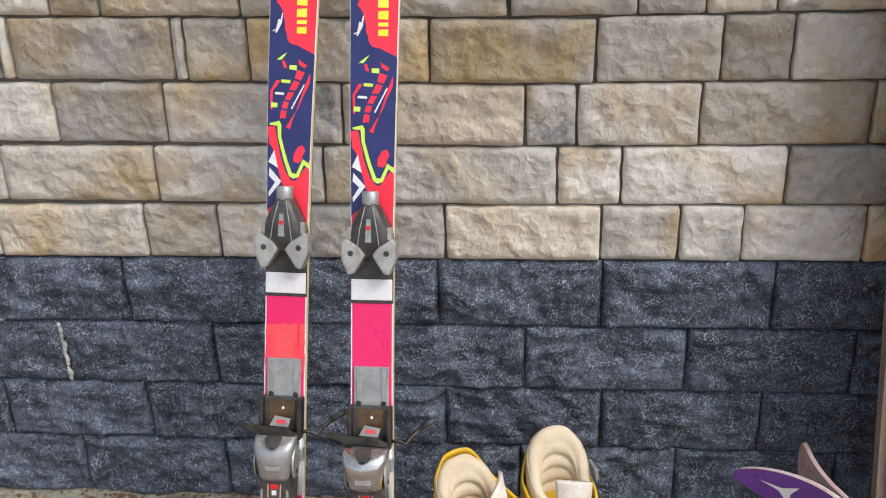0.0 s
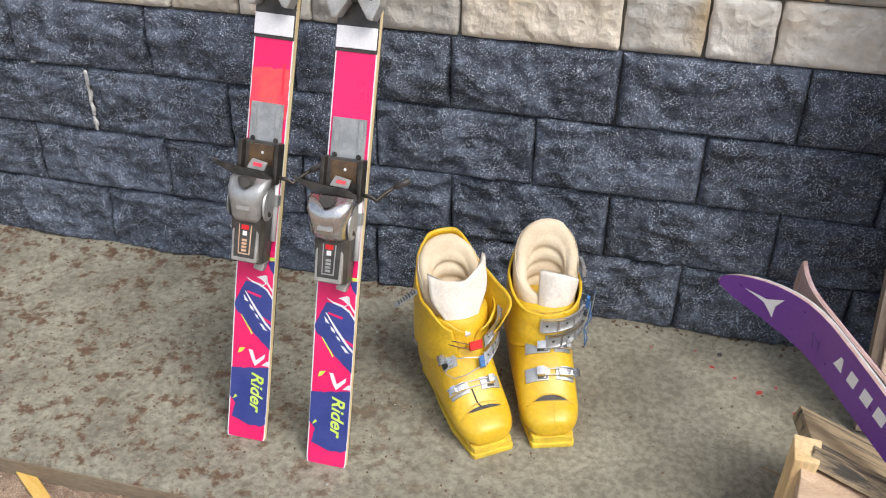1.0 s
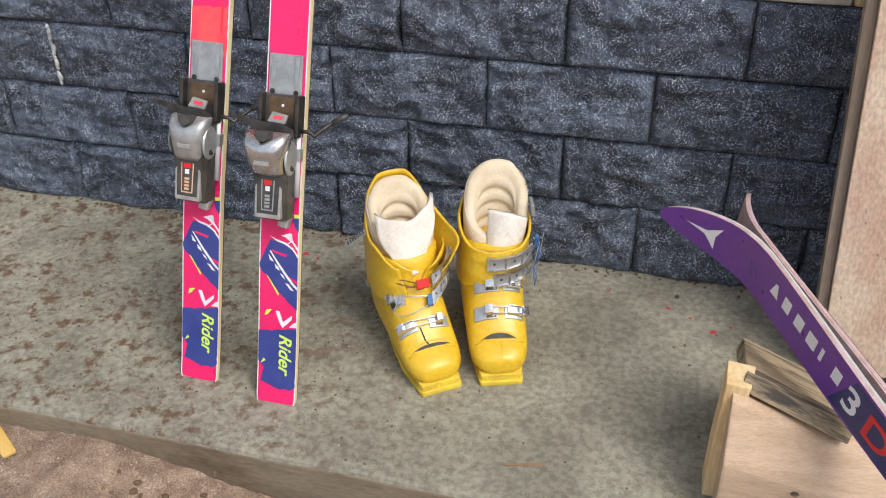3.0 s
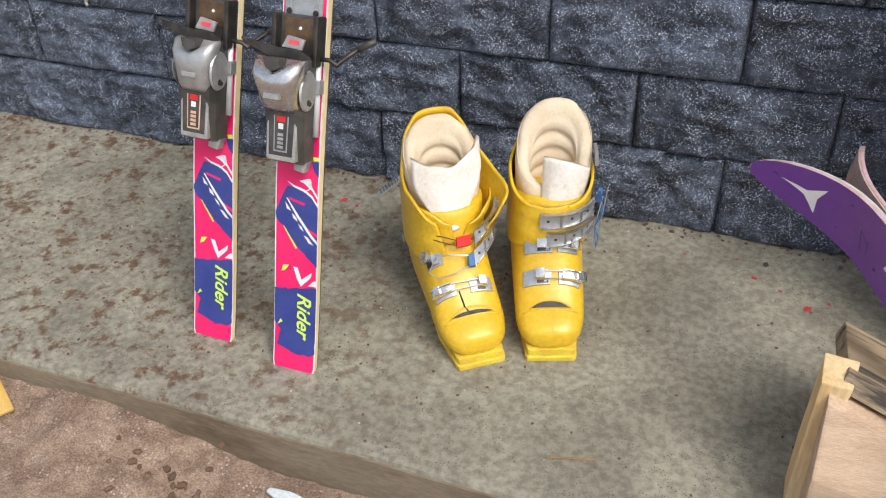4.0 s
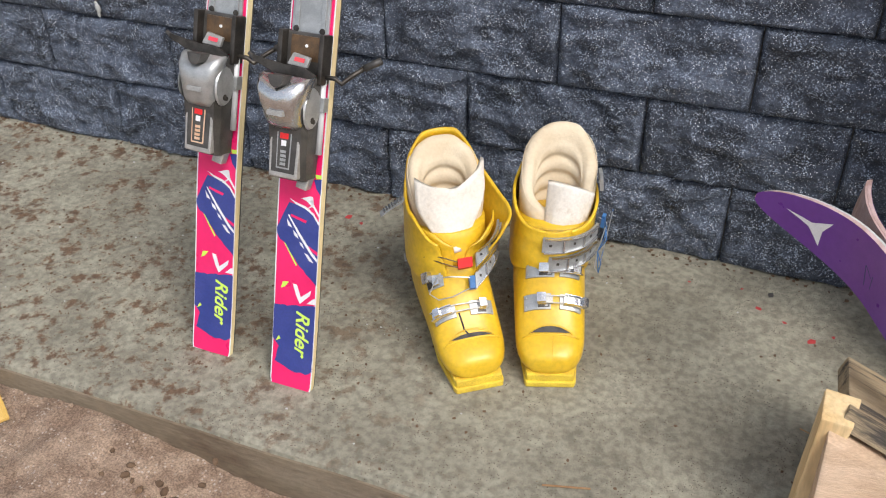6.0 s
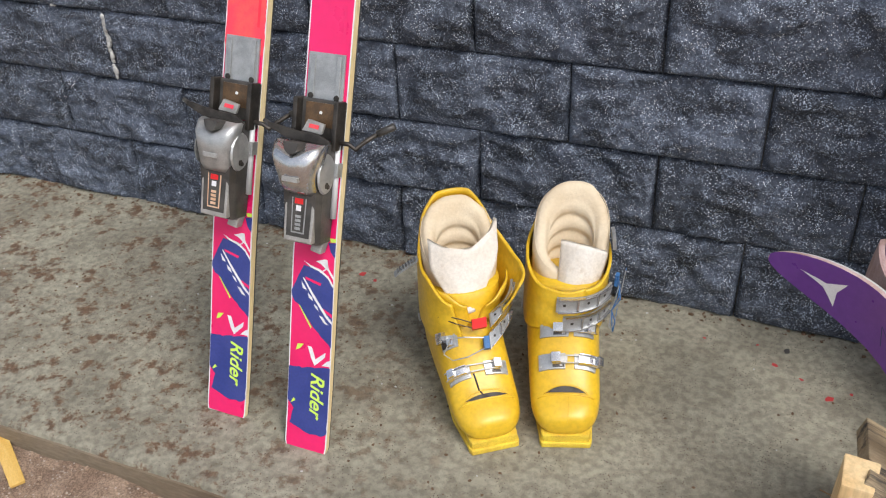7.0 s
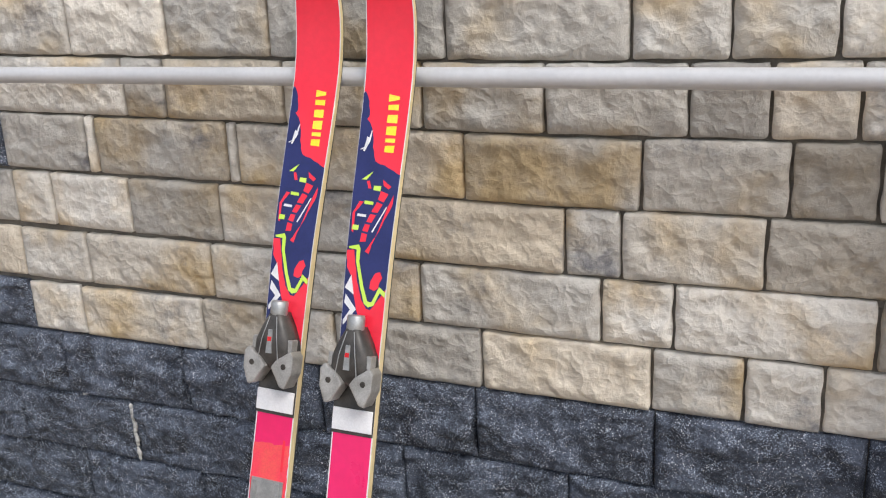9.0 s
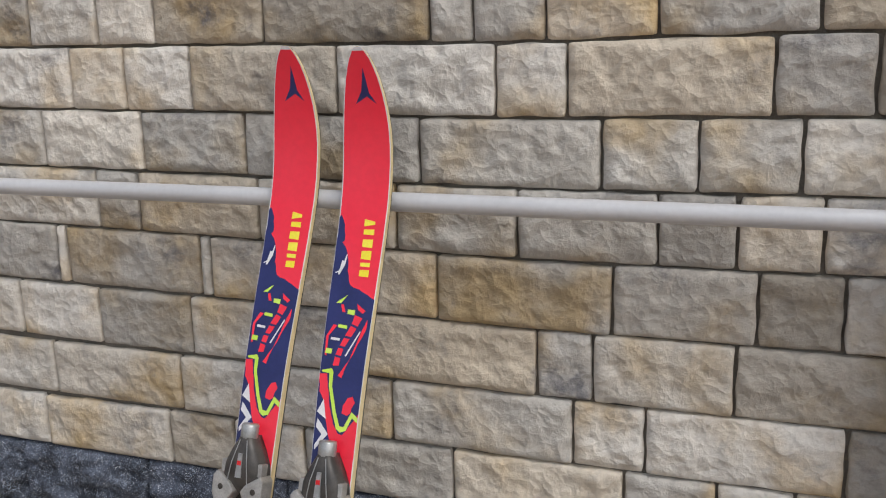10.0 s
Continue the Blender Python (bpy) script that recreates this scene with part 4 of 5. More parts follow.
def boot(toe, turn, label, open_):
    yaw = radians(turn)
    up = Vector((0, -0.036, 1)).normalized()
    fw = Vector((math.sin(yaw), -math.cos(yaw), 0))
    fw = (fw - up * fw.dot(up)).normalized()
    m = Matrix(((-fw).cross(up), -fw, up)).transposed().to_4x4()
    m.translation = Vector((toe[0], toe[1], slab_z(toe[1]))) - 0.2476 * fw
    ob = thing("ski_boot", m, label, "ski boot", "pair of ski boots")
    shell = part("shell", loft(FOOT.surface(0, 12, 60, 48)), SHELL, ob, "glossy yellow plastic shell", smooth=True)
    # sole with toe and heel lugs
    out = [(-0.0335, -0.2476), (0.0335, -0.2476), (0.0365, -0.240), (0.0365, -0.215), (0.044, -0.176), (0.041, -0.123), (0.035, -0.066), (0.035, -0.012), (0.027, 0.004), (-0.027, 0.004), (-0.035, -0.012), (-0.035, -0.066), (-0.041, -0.123), (-0.044, -0.176), (-0.0365, -0.215), (-0.0365, -0.240)]
    part("sole", prism(out, 0.0, 0.009, 0.0018), SOLE, ob, "worn yellow sole")
    part("toe_lug", prism([(-0.0325, -0.2440), (-0.012, -0.2452), (0.010, -0.2440), (0.0325, -0.2448), (0.0350, -0.235), (0.0350, -0.192), (-0.0350, -0.192), (-0.0350, -0.235)], 0.0088, 0.0205, 0.003), SOLE, ob, "chipped yellow toe lug")
    part("heel_lug", prism([(-0.031, -0.049), (0.031, -0.049), (0.033, -0.010), (0.025, 0.005), (-0.025, 0.005), (-0.033, -0.010)], 0.0088, 0.025, 0.0035), SOLE, ob)
    # flex slot over the toes
    k0 = 2.95
    w0 = 34 if open_ else 30
    lens = [(k0 + (0.16 if open_ else 0.34) * math.sin(math.pi * t) ** 1.2, -w0 + 2 * w0 * t) for t in (i / 14 for i in range(15))] + [(k0 - (0.16 if open_ else 0.05) * math.sin(math.pi * t), w0 - 2 * w0 * t) for t in (i / 14 for i in range(1, 14))]
    bm = bmesh.new()
    bm.faces.new([bm.verts.new(FOOT.at(s, radians(a), 0.0012)) for s, a in lens])
    bmesh.ops.triangulate(bm, faces=bm.faces[:])
    part("flex_slot", bm, SLOT, shell, "dark flex slot")
    part("flex_lip", FOOT.wire([(k0 - 0.14, -w0 - 22 + (2 * w0 + 44) * t / 14) for t in range(15)], 0.0015, 0.0003), SHELL, shell, smooth=True)
    part("flex_lip", FOOT.wire([(k0 + 0.40 * math.sin(math.pi * t / 14), -w0 - 4 + (2 * w0 + 8) * t / 14) for t in range(15)], 0.0012, 0.0004), SHELL, shell, smooth=True)
    if open_:
        part("split_line", FOOT.wire([(3.05, -2), (3.4, -6), (4.0, -7), (4.4, -8)], 0.0013, 0.0003), SLOT, shell)
    else:
        part("mould_seam", FOOT.wire([(0.4 + 0.2 * k, 2) for k in range(12)], 0.0005, 0.0), SHELL, shell, smooth=True)
    # cuff: a wrapped sheet, high behind and low in front, flared on one side when open
    rows_o, rows_i = [], []
    for i in range(25):
        s = i / 24
        ro, ri = [], []
        for k in range(73):
            t = k / 72
            if open_:
                g0, g1 = 20 + 22 * s, -14 - 12 * s
            else:
                g0, g1 = -12, 16
            a = g0 + (360 + g1 - g0) * t
            q = abs((a + 180) % 360 - 180)
            low = 0.128 - 0.022 * smoothstep(10, 80, q) - 0.036 * smoothstep(80, 170, q)
            if open_:
                high = 0.176 + 0.022 * smoothstep(25, 75, q) + 0.030 * smoothstep(80, 122, q) + 0.046 * smoothstep(105, 152, q)
                high += 0.012 * (1 - smoothstep(0.0, 0.10, t))
            else:
                high = 0.186 + 0.018 * smoothstep(30, 100, q) + 0.052 * smoothstep(100, 165, q)
                high += 0.004 * (1 - smoothstep(0.0, 0.04, 1 - t))
            z = low + (high - low) * s
            side = smoothstep(0.125, 0.20, z)
            flare = 0.0
            if open_:
                flare = side * (0.030 * (1 - smoothstep(0.02, 0.30, t)) + 0.004 * smoothstep(0.86, 1.0, t))
            elif t > 0.9:
                flare = 0.0032 * smoothstep(0.9, 0.96, t)
            lip = 0.0012 * smoothstep(0.86, 1, s)
            ro.append(cuff_at(z, radians(a), 0.0014 + lip + flare))
            ri.append(cuff_at(z, radians(a), -0.0016 + flare))
        rows_o.append(ro)
        rows_i.append(ri)
    cuff = part("cuff", two_sided(rows_o, rows_i), SHELL, ob, "yellow hinged cuff with a thick rim", smooth=True)
    for k in (-1, 1):
        part("cuff_rivet", CUFF_SKIN.patch(-0.25, 0.15, k * 100 - 5, k * 100 + 5, 0.002, 0.0025, 3, 4), ALLOY, cuff)
    if open_:
        inner = []
        for sgn in (-1, 1):
            o_, i_ = [], []
            for i in range(11):
                s = i / 10
                ro, ri = [], []
                for k in range(13):
                    a = sgn * (3 + (10 if sgn > 0 else 4) * s + 62 * k / 12)
                    z = 0.140 + (0.030 + 0.014 * smoothstep(0, 0.5, k / 12)) * s
                    wide = 0.010 * smoothstep(0.15, 0.18, z) * (1 if sgn > 0 else 0.1)
                    ro.append(cuff_at(z, radians(a), -0.004 + wide))
                    ri.append(cuff_at(z, radians(a), -0.0068 + wide))
                o_.append(ro)
                i_.append(ri)
            part("inner_flap", two_sided(o_, i_), SHELL, cuff, smooth=True)
    # padded liner with quilted inside
    d = -0.012 if open_ else 0.0
    lean = 0.003 if not open_ else 0.0
    prof = [(0.100, 0.140, -0.010, 0.165, 0.0500), (0.098, 0.168, -0.015, 0.215 + d, 0.0545), (0.094, 0.180, -0.018, 0.252 + d, 0.0555), (0.090, 0.186, -0.016, 0.272 + d, 0.0530), (0.084, 0.188, -0.009, 0.280 + d, 0.0480), (0.079, 0.186, 0.000, 0.278 + d, 0.0410), (0.075, 0.182, 0.006, 0.270 + d, 0.0370)]
    for k in range(13):
        bulge = 0.0050 * math.sin(k * math.pi / 3) ** 2
        prof.append((0.072 - 0.0004 * k, 0.177 - 0.004 * k, 0.010 + bulge + 0.0012 * k, 0.262 + d - 0.0085 * k, 0.0345 - 0.5 * bulge))
    prof.append((0.07, 0.115, 0.025, 0.150, 0.028))
    inner_skin = Skin(prof, 0.86)
    rings = inner_skin.surface(0, len(prof) - 1, 4 * len(prof), 52)
    for r in rings:
        for p in r:
            wob = 0.0018 * noise.noise(p * 38) + 0.0022 * noise.noise(p * 16)
            p.x += wob + lean
            p.y += 0.0015 * noise.noise(p * 30 + Vector((5, 0, 0)))
            p.z += wob * 0.8
    liner = part("liner", loft(rings), LINER, ob, "stained cream padded liner", smooth=True)
    part("rim_seam", tube([inner_skin.at(3.0, 2 * math.pi * k / 40, 0.0006) + Vector((lean, 0, 0)) for k in range(41)], 0.0007, 5), LINER, liner, smooth=True)
    # tongue
    rows_a, rows_b = [], []
    for i in range(21):
        t = i / 20
        ra, rb = [], []
        for k in range(21):
            s = k / 10 - 1
            if open_:
                wdt = 0.007 + 0.043 * smoothstep(-0.25, 0.70, t)
                x = wdt * s - 0.004 + 0.003 * t
                z = 0.158 + t * (0.074 + 0.010 * s * s + 0.018 * max(0.0, s) ** 6)
                f = 0.132 - 0.046 * t - (0.008 + 0.018 * t) * s * s - 0.003 * math.sin(math.pi * t)
            else:
                wdt = 0.028 + 0.006 * t
                x = wdt * s + 0.012 + 0.008 * t
                z = 0.155 + t * (0.074 - 0.010 * s - 0.010 * s * s)
                f = 0.122 - 0.036 * t - 0.014 * s * s
            f += 0.0016 * noise.noise((s * 2.5, t * 3, 1.0 if open_ else 7.0)) + 0.0008 * noise.noise((s * 7, t * 9, 3.0))
            ra.append((x, -f, z))
            rb.append((x * 0.96, -f + 0.008, z - 0.001))
        rows_a.append(ra)
        rows_b.append(rb)
    part("tongue", loft([ra + rb[::-1] for ra, rb in zip(rows_a, rows_b)]), TONGUE, liner, "white scuffed tongue", smooth=True)

    # buckles
    def rivets(skin, s, half, a0, a1, off, owner):
        for q in (-0.6, 0.6):
            for e in (a0 + 4, a1 - 4):
                part("rivet", skin.patch(s + q * half - 0.06, s + q * half + 0.06, e - 1.6, e + 1.6, off, 0.0010, 2, 2), STEEL, owner)

    def buckle(skin, s, half, base, lever, parent_, catch, tip):
        """A catch plate with its hook on one side, a folded lever with a wire bail on the other."""
        b = part("buckle_plate", skin.patch(s - half, s + half, base[0], base[1], 0.0010, 0.0018, 3, 8), ALLOY, parent_, "riveted zinc buckle plate")
        am = base[0] + (base[1] - base[0]) * catch
        part("catch", skin.patch(s - half * 0.55, s + half * 0.75, am - 5, am + 5, 0.0028, 0.0095, 2, 4), CHROME, b)
        part("catch_hook", skin.patch(s - half * 0.4, s + half * 0.4, am + 5, am + 10, 0.0028, 0.0045, 2, 3), STEEL, b)
        # thin dark strip drawn as the shade below the catch
        part("catch_shadow", skin.patch(s - half * 0.8, s - half * 0.5, am - 6, am + 8, 0.0028, 0.0010, 2, 3), DARKSTEEL, b)
        rivets(skin, s, half, base[0], base[1], 0.0028, b)
        lo, hi = sorted(lever)
        lb = part("lever_base", skin.patch(s - half * 0.95, s + half * 0.95, lo, hi, 0.0010, 0.0018, 3, 8), ALLOY, parent_, "riveted zinc lever base")
        rivets(skin, s, half, lo, hi, 0.0028, lb)
        lv = part("buckle_lever", skin.patch(s - half * 0.62, s + half * 0.62, lo + 4, hi - 3, 0.0045, 0.0032, 3, 8, 0.15), CHROME, parent_, "folded chrome buckle lever")
        for q in (-0.62, 0.50):
            part("lever_flange", skin.patch(s + q * half, s + (q + 0.12) * half, lo + 4, hi - 4, 0.0076, 0.0040, 2, 6), CHROME, lv)
        part("lever_block", skin.patch(s - half * 0.55, s + half * 0.6, tip - 5, tip + 5, 0.0076, 0.0075, 2, 4), CHROME, lv)
        part("bail", skin.wire([(s - half * 0.55, tip), (s - half * 0.5, (tip + am) / 2), (s - half * 0.45, am), (s + half * 0.45, am), (s + half * 0.5, (tip + am) / 2), (s + half * 0.55, tip)], 0.0011, 0.0085), STEEL, lv)

    def strap(skin, s, half, a0, a1, off, rise, owner, label_):
        """A long cranked alloy lever that climbs round the skin."""
        def sheet(o, k0, k1):
            return [[skin.at(s + half * (2 * i / 4 - 1) * (1 - 0.25 * u) + rise * u, radians(a0 + (a1 - a0) * u), o + 0.003 * u) for u in (k0 + (k1 - k0) * k / 14 for k in range(15))] for i in range(5)]
        lv = part("strap_lever", two_sided(sheet(off + 0.0035, 0, 1), sheet(off, 0, 1)), ALLOY, owner, label_)
        for e in (-1, 1):
            r0 = [[skin.at(s + half * e * (1 - 0.25 * u) * (0.86 + 0.14 * i) + rise * u, radians(a0 + (a1 - a0) * u), off + 0.0075 + 0.003 * u) for u in (0.04 + 0.9 * k / 12 for k in range(13))] for i in range(2)]
            r1 = [[skin.at(s + half * e * (1 - 0.25 * u) * (0.86 + 0.14 * i) + rise * u, radians(a0 + (a1 - a0) * u), off + 0.0030 + 0.003 * u) for u in (0.04 + 0.9 * k / 12 for k in range(13))] for i in range(2)]
            part("lever_flange", two_sided(r0, r1), CHROME, lv)
        for u in (0.12, 0.45, 0.78):
            sc, ac = s + rise * u, a0 + (a1 - a0) * u
            part("strap_hole", skin.patch(sc - half * 0.16, sc + half * 0.16, ac - 1.3, ac + 1.3, off + 0.0036 + 0.003 * u, 0.0007, 2, 3), DARKSTEEL, lv)
        for u in (0.28, 0.62):
            sc, ac = s + rise * u, a0 + (a1 - a0) * u
            part("strap_rib", skin.patch(sc - half * 0.7, sc + half * 0.7, ac - 1, ac + 1, off + 0.0036 + 0.003 * u, 0.0026, 2, 2), CHROME, lv)
        return lv

    if not open_:
        buckle(FOOT, 4.75, 0.48, (-40, 0), (10, 50), shell, 0.78, 46)
        buckle(FOOT, 6.85, 0.52, (-36, 2), (8, 44), shell, 0.74, 26)
        strap(CUFF_SKIN, 2.75, 0.42, -12, 58, 0.0040, 0.25, cuff, "long grey alloy strap lever")
        strap(CUFF_SKIN, 1.65, 0.40, -4, 60, 0.0040, 0.35, cuff, "long grey alloy strap lever")
        c = CUFF_SKIN
        for j in range(3):
            r = 0.004 * j
            part("cord", tube([c.at(3.6, radians(60), 0.010 + r), c.at(3.2 - 0.2 * j, radians(66), 0.019), c.at(2.5, radians(62 - 2 * j), 0.017 + r), c.at(1.7, radians(57), 0.015), c.at(0.8 + 0.2 * j, radians(54), 0.016 + r), c.at(0.4, radians(59), 0.020), c.at(1.5, radians(66), 0.020), c.at(3.8, radians(70 + 2 * j), 0.024)], 0.0008, 6), BLUEPLASTIC if j else ALLOY, cuff, "frayed pale blue cord")
        part("cord_knot", c.patch(3.0, 3.7, 61, 67, 0.012, 0.005, 3, 4), BLUEPLASTIC, cuff)
        part("rear_clip", c.patch(4.4, 5.0, 80, 98, 0.004, 0.005, 2, 4), ALLOY, cuff, "pale metal clip")
    else:
        buckle(FOOT, 4.55, 0.42, (4, 44), (-56, -12), shell, 0.38, -38)
        b = part("buckle_plate", FOOT.patch(6.3, 7.4, -52, -22, 0.0010, 0.0018, 3, 8), ALLOY, shell, "riveted zinc buckle plate")
        rivets(FOOT, 6.85, 0.5, -52, -22, 0.0028, b)
        part("catch", FOOT.patch(6.7, 7.5, -50, -40, 0.0028, 0.012, 2, 4), CHROME, b)
        part("catch", FOOT.patch(6.4, 6.9, -36, -27, 0.0028, 0.008, 2, 4), CHROME, b)
        # shade below the catch, laid on as a dark strip
        part("catch_shadow", FOOT.patch(6.4, 6.7, -50, -38, 0.0028, 0.0012, 2, 4), DARKSTEEL, b)
        lv = strap(FOOT, 7.6, 0.62, 13, 66, 0.013, 3.6, cuff, "long grey alloy strap lever")
        part("lever_tip", FOOT.patch(7.0, 7.9, -3, 7, 0.013, 0.009, 4, 6), REDPLASTIC, lv, "red plastic lever tip")
        part("bail", tube([FOOT.at(7.4, radians(0), 0.020), FOOT.at(8.4, radians(-18), 0.012), FOOT.at(9.2, radians(-40), 0.008), FOOT.at(9.0, radians(-46), 0.008), FOOT.at(7.9, radians(-20), 0.012), FOOT.at(7.1, radians(-2), 0.018)], 0.0009, 6), BROWN, lv)
        lv = strap(FOOT, 6.0, 0.58, 12, 66, 0.010, 3.0, shell, "long grey alloy strap lever")
        part("lever_tip", FOOT.patch(5.5, 6.4, 5, 11, 0.010, 0.005, 4, 4), BLUEPLASTIC, lv, "blue plastic lever tip")
        part("bail", tube([FOOT.at(6.3, radians(6), 0.014), FOOT.at(6.6, radians(-10), 0.014), FOOT.at(6.8, radians(-28), 0.013), FOOT.at(6.0, radians(-44), 0.010), FOOT.at(5.3, radians(-30), 0.012), FOOT.at(5.2, radians(-10), 0.013), FOOT.at(5.6, radians(6), 0.012)], 0.0010, 6), STEEL, lv)
        band = []
        for j in range(9):
            u = j / 8
            p = cuff_at(0.205 - 0.030 * u, radians(-92 - 6 * u), 0.004 + 0.030 * u)
            band.append([p + Vector((0, -0.006, 0.003)), p + Vector((0, 0.006, 0.003)), p + Vector((-0.0016, 0.006, 0)), p + Vector((-0.0016, -0.006, 0))])
        rs = part("rear_strap", loft(band), ALLOY, cuff, "grey toothed strap end")
        for j in range(1, 8, 1):
            q = band[j][0]
            part("strap_tooth", box(q.x - 0.0012, q.x + 0.0012, q.y + 0.001, q.y + 0.011, q.z, q.z + 0.0022), CHROME, rs)
    for o in ob.children_recursive:
        for v in o.data.vertices:
            v.co.x += 0.070 * max(0.0, v.co.z - 0.11)
    return ob


boot((0.180, -0.410), 36, "yellow plastic ski boot, unbuckled, with cream liner, on concrete", True)
boot((0.2695, -0.371), 18.5, "yellow plastic ski boot, buckled, with cream liner, on concrete", False)

# ---- wooden block, purple skis, leaning board ----
crate = thing("wood_block", pose(0.604, -0.568, slab_z(-0.568)), "pale sawn pine block topped with a weathered plank, on concrete", "wood block")
bm = loft([[(x, 0, 0), (x, 0.105, 0), (x, 0.105, z * 0.93), (x, 0.06, z), (x, 0.045, z - 0.006), (x, 0.006, z * 0.55)] for x, z in ((0.004, 0.186), (0.05, 0.169), (0.14, 0.136), (0.36, 0.104))])
part("block", bevelled(bm, 0.004), PINE, crate)
for x, z in ((0.10, 0.075), (0.07, 0.030), (0.15, 0.04), (0.19, 0.085)):
    k = part("knot", prism([(0.006 * math.cos(a), 0.004 * math.sin(a)) for a in (0, 1, 2, 3, 4, 5)], 0, 0.001), WEATHERED, crate)
    k.matrix_local = pose(x, 0.0056 * z / 0.09 - 0.0004, z, 86, 0, 0)
bm = loft([[(x, 0, 0.0), (x, 0.185, 0.0), (x, 0.181, 0.024), (x, 0.004, 0.022 + 0.001 * (k % 2))] for k, x in enumerate((-0.006, 0.03, 0.07, 0.11, 0.145))])
plank = part("plank", bevelled(bm, 0.002), WEATHERED, crate, "weathered dark-streaked plank")
ax = Vector((0.13, -0.02, -0.042)).normalized()
ay = Vector((0.06, 0.237, -0.110))
ay = (ay - ax * ay.dot(ax)).normalized()
plank.matrix_local = Matrix.Translation((0.018, 0.062, 0.186)) @ Matrix((ax, ay, ax.cross(ay))).transposed().to_4x4()
batten = tagged(part("batten", bevelled(loft([[(-0.004, 0.0, 0), (0.016, 0.0, 0), (0.016, 0.05, 0), (-0.004, 0.05, 0)], [(-0.003, 0.003, 0.08), (0.018, 0.003, 0.08), (0.018, 0.052, 0.08), (-0.003, 0.052, 0.08)], [(0.001, 0.014, 0.196), (0.034, 0.016, 0.192), (0.040, 0.057, 0.199), (0.002, 0.057, 0.203)]]), 0.0025), FRESH), "fresh pale pine batten standing against a wood block", "batten")
batten.location = (0.597, -0.524, slab_z(-0.5) - 0.001)

ALPINE = Ski(1.25, 1.08, 0.085, 0.040, 0.036, 0.043, 0.006)

TWIN = Ski(1.25, 1.13, 0.060, 0.040, 0.036, 0.041, 0.006)


def purple_ski(flip, label):
    along = Vector((-0.52, 0.83, 0.22)).normalized()
    tip = Vector((0.692, -0.319, 0.187)) + along * 0.235
    n = Vector((-0.85, -0.53, 0.0))
    n = (n - along * n.dot(along)).normalized() * (-1 if flip else 1)
    u = along.cross(n)
    m = Matrix((u, along, n)).transposed().to_4x4()
    m.translation = tip - along * 1.25 + n * 0.0105
    pivot = Matrix.Translation((0.396, -1.640, 1.030))
    m = pivot @ Matrix.Scale(0.94, 4) @ pivot.inverted() @ m
    ski = thing("alpine_ski", m, label, "ski", "pair of purple skis")
    s = TWIN if flip else ALPINE
    part("base", s.body(0.0, 0.35), PINKEDGE if flip else PALEBASE, ski, "worn brownish base" if flip else "pale grey base")
    part("sidewall", s.body(0.35, 0.97), PINKEDGE, ski, "worn pinkish edge")
    top = part("topsheet", s.sheet(0.0004, s.n * 0.999, 0.0004, 0.0003), PURPLE, ski, "purple lacquered top sheet", smooth=True)
    prints(s, "mark_shape", ([[(0.004, 1.218), (0.004, 1.188), (0.021, 1.166), (0.000, 1.174), (-0.024, 1.172), (-0.004, 1.190)]]), 0.0009, WHITE, top, "plain white three-pointed mark")
    bars = []
    for k in range(6):
        y0, d = 1.054 - 0.0325 * k, (0.020, 0.018, 0.020, 0.022, 0.007, 0.018)[k]
        bars.append([(-0.004, y0), (0.018, y0 - (d * 0.35 if k == 0 else 0)), (0.018, y0 - d * (0.65 if k == 0 else 1)), (-0.004, y0 - d)])
    prints(s, "brand_bar", bars, 0.0009, WHITE, top, "plain white bars")
    prints(s, "scribble", [[(-0.020, 1.098), (0.006, 1.108), (0.006, 1.1095), (-0.020, 1.0995)], [(0.005, 1.108), (-0.004, 1.094), (-0.003, 1.0935), (0.006, 1.1075)], [(-0.016, 1.088), (0.002, 1.092), (0.002, 1.0932), (-0.016, 1.0892)]], 0.0009, NAVY, top)
    prints(s, "dark_field", ([[(0.034, 0.850), (-0.034, 0.880), (-0.034, 0.60), (0.034, 0.60)]]), 0.0006, NAVY, top, "dark printed field")
    part("lettering", s.letters("3", -0.018, 0.862, 0.056, 0.0011, 0, 1.3), WHITE, top, "large white numeral")
    part("lettering", s.letters("D", -0.020, 0.815, 0.056, 0.0011, 0, 1.3), REDPLASTIC, top, "large red letter")
    prints(s, "stripe", ([[(-0.034, 0.745), (-0.018, 0.730), (-0.018, 0.71), (-0.034, 0.725)]]), 0.0011, WHITE, top)
    return ski


purple_ski(False, "purple alpine ski on its edge, resting on a wood block")
purple_ski(True, "purple ski lying base to base with its twin")

board = thing("leaning_board", Matrix.Translation((0.768, -0.220, 0.0)) @ pose(0, 0, 0, -6.5, -3.0, 0), "stained pinkish plywood board leaning against a stone wall", "board")
part("panel", box(0.0, 0.62, 0.0, 0.018, 0.0, 1.5, 0.0015), PLY, board)
part("edge_strip", box(-0.017, -0.0008, 0.008, 0.030, 0.0, 1.5, 0.001), PLYEDGE, board, "grey weathered edge strip")


# ---- small things ----
def lump(bm, p, r, seed, flat=0.6):
    g = bmesh.ops.create_icosphere(bm, subdivisions=1, radius=r)
    a = random.uniform(0, 6.3)
    for v in g["verts"]:
        k = 1 + 0.5 * noise.noise(v.co / r * 1.3 + Vector((seed, 0, 0)))
        x, y, z = v.co * k
        v.co = (p[0] + x * math.cos(a) - y * math.sin(a) * 0.7, p[1] + x * math.sin(a) + y * math.cos(a) * 0.7, p[2] + z * flat)


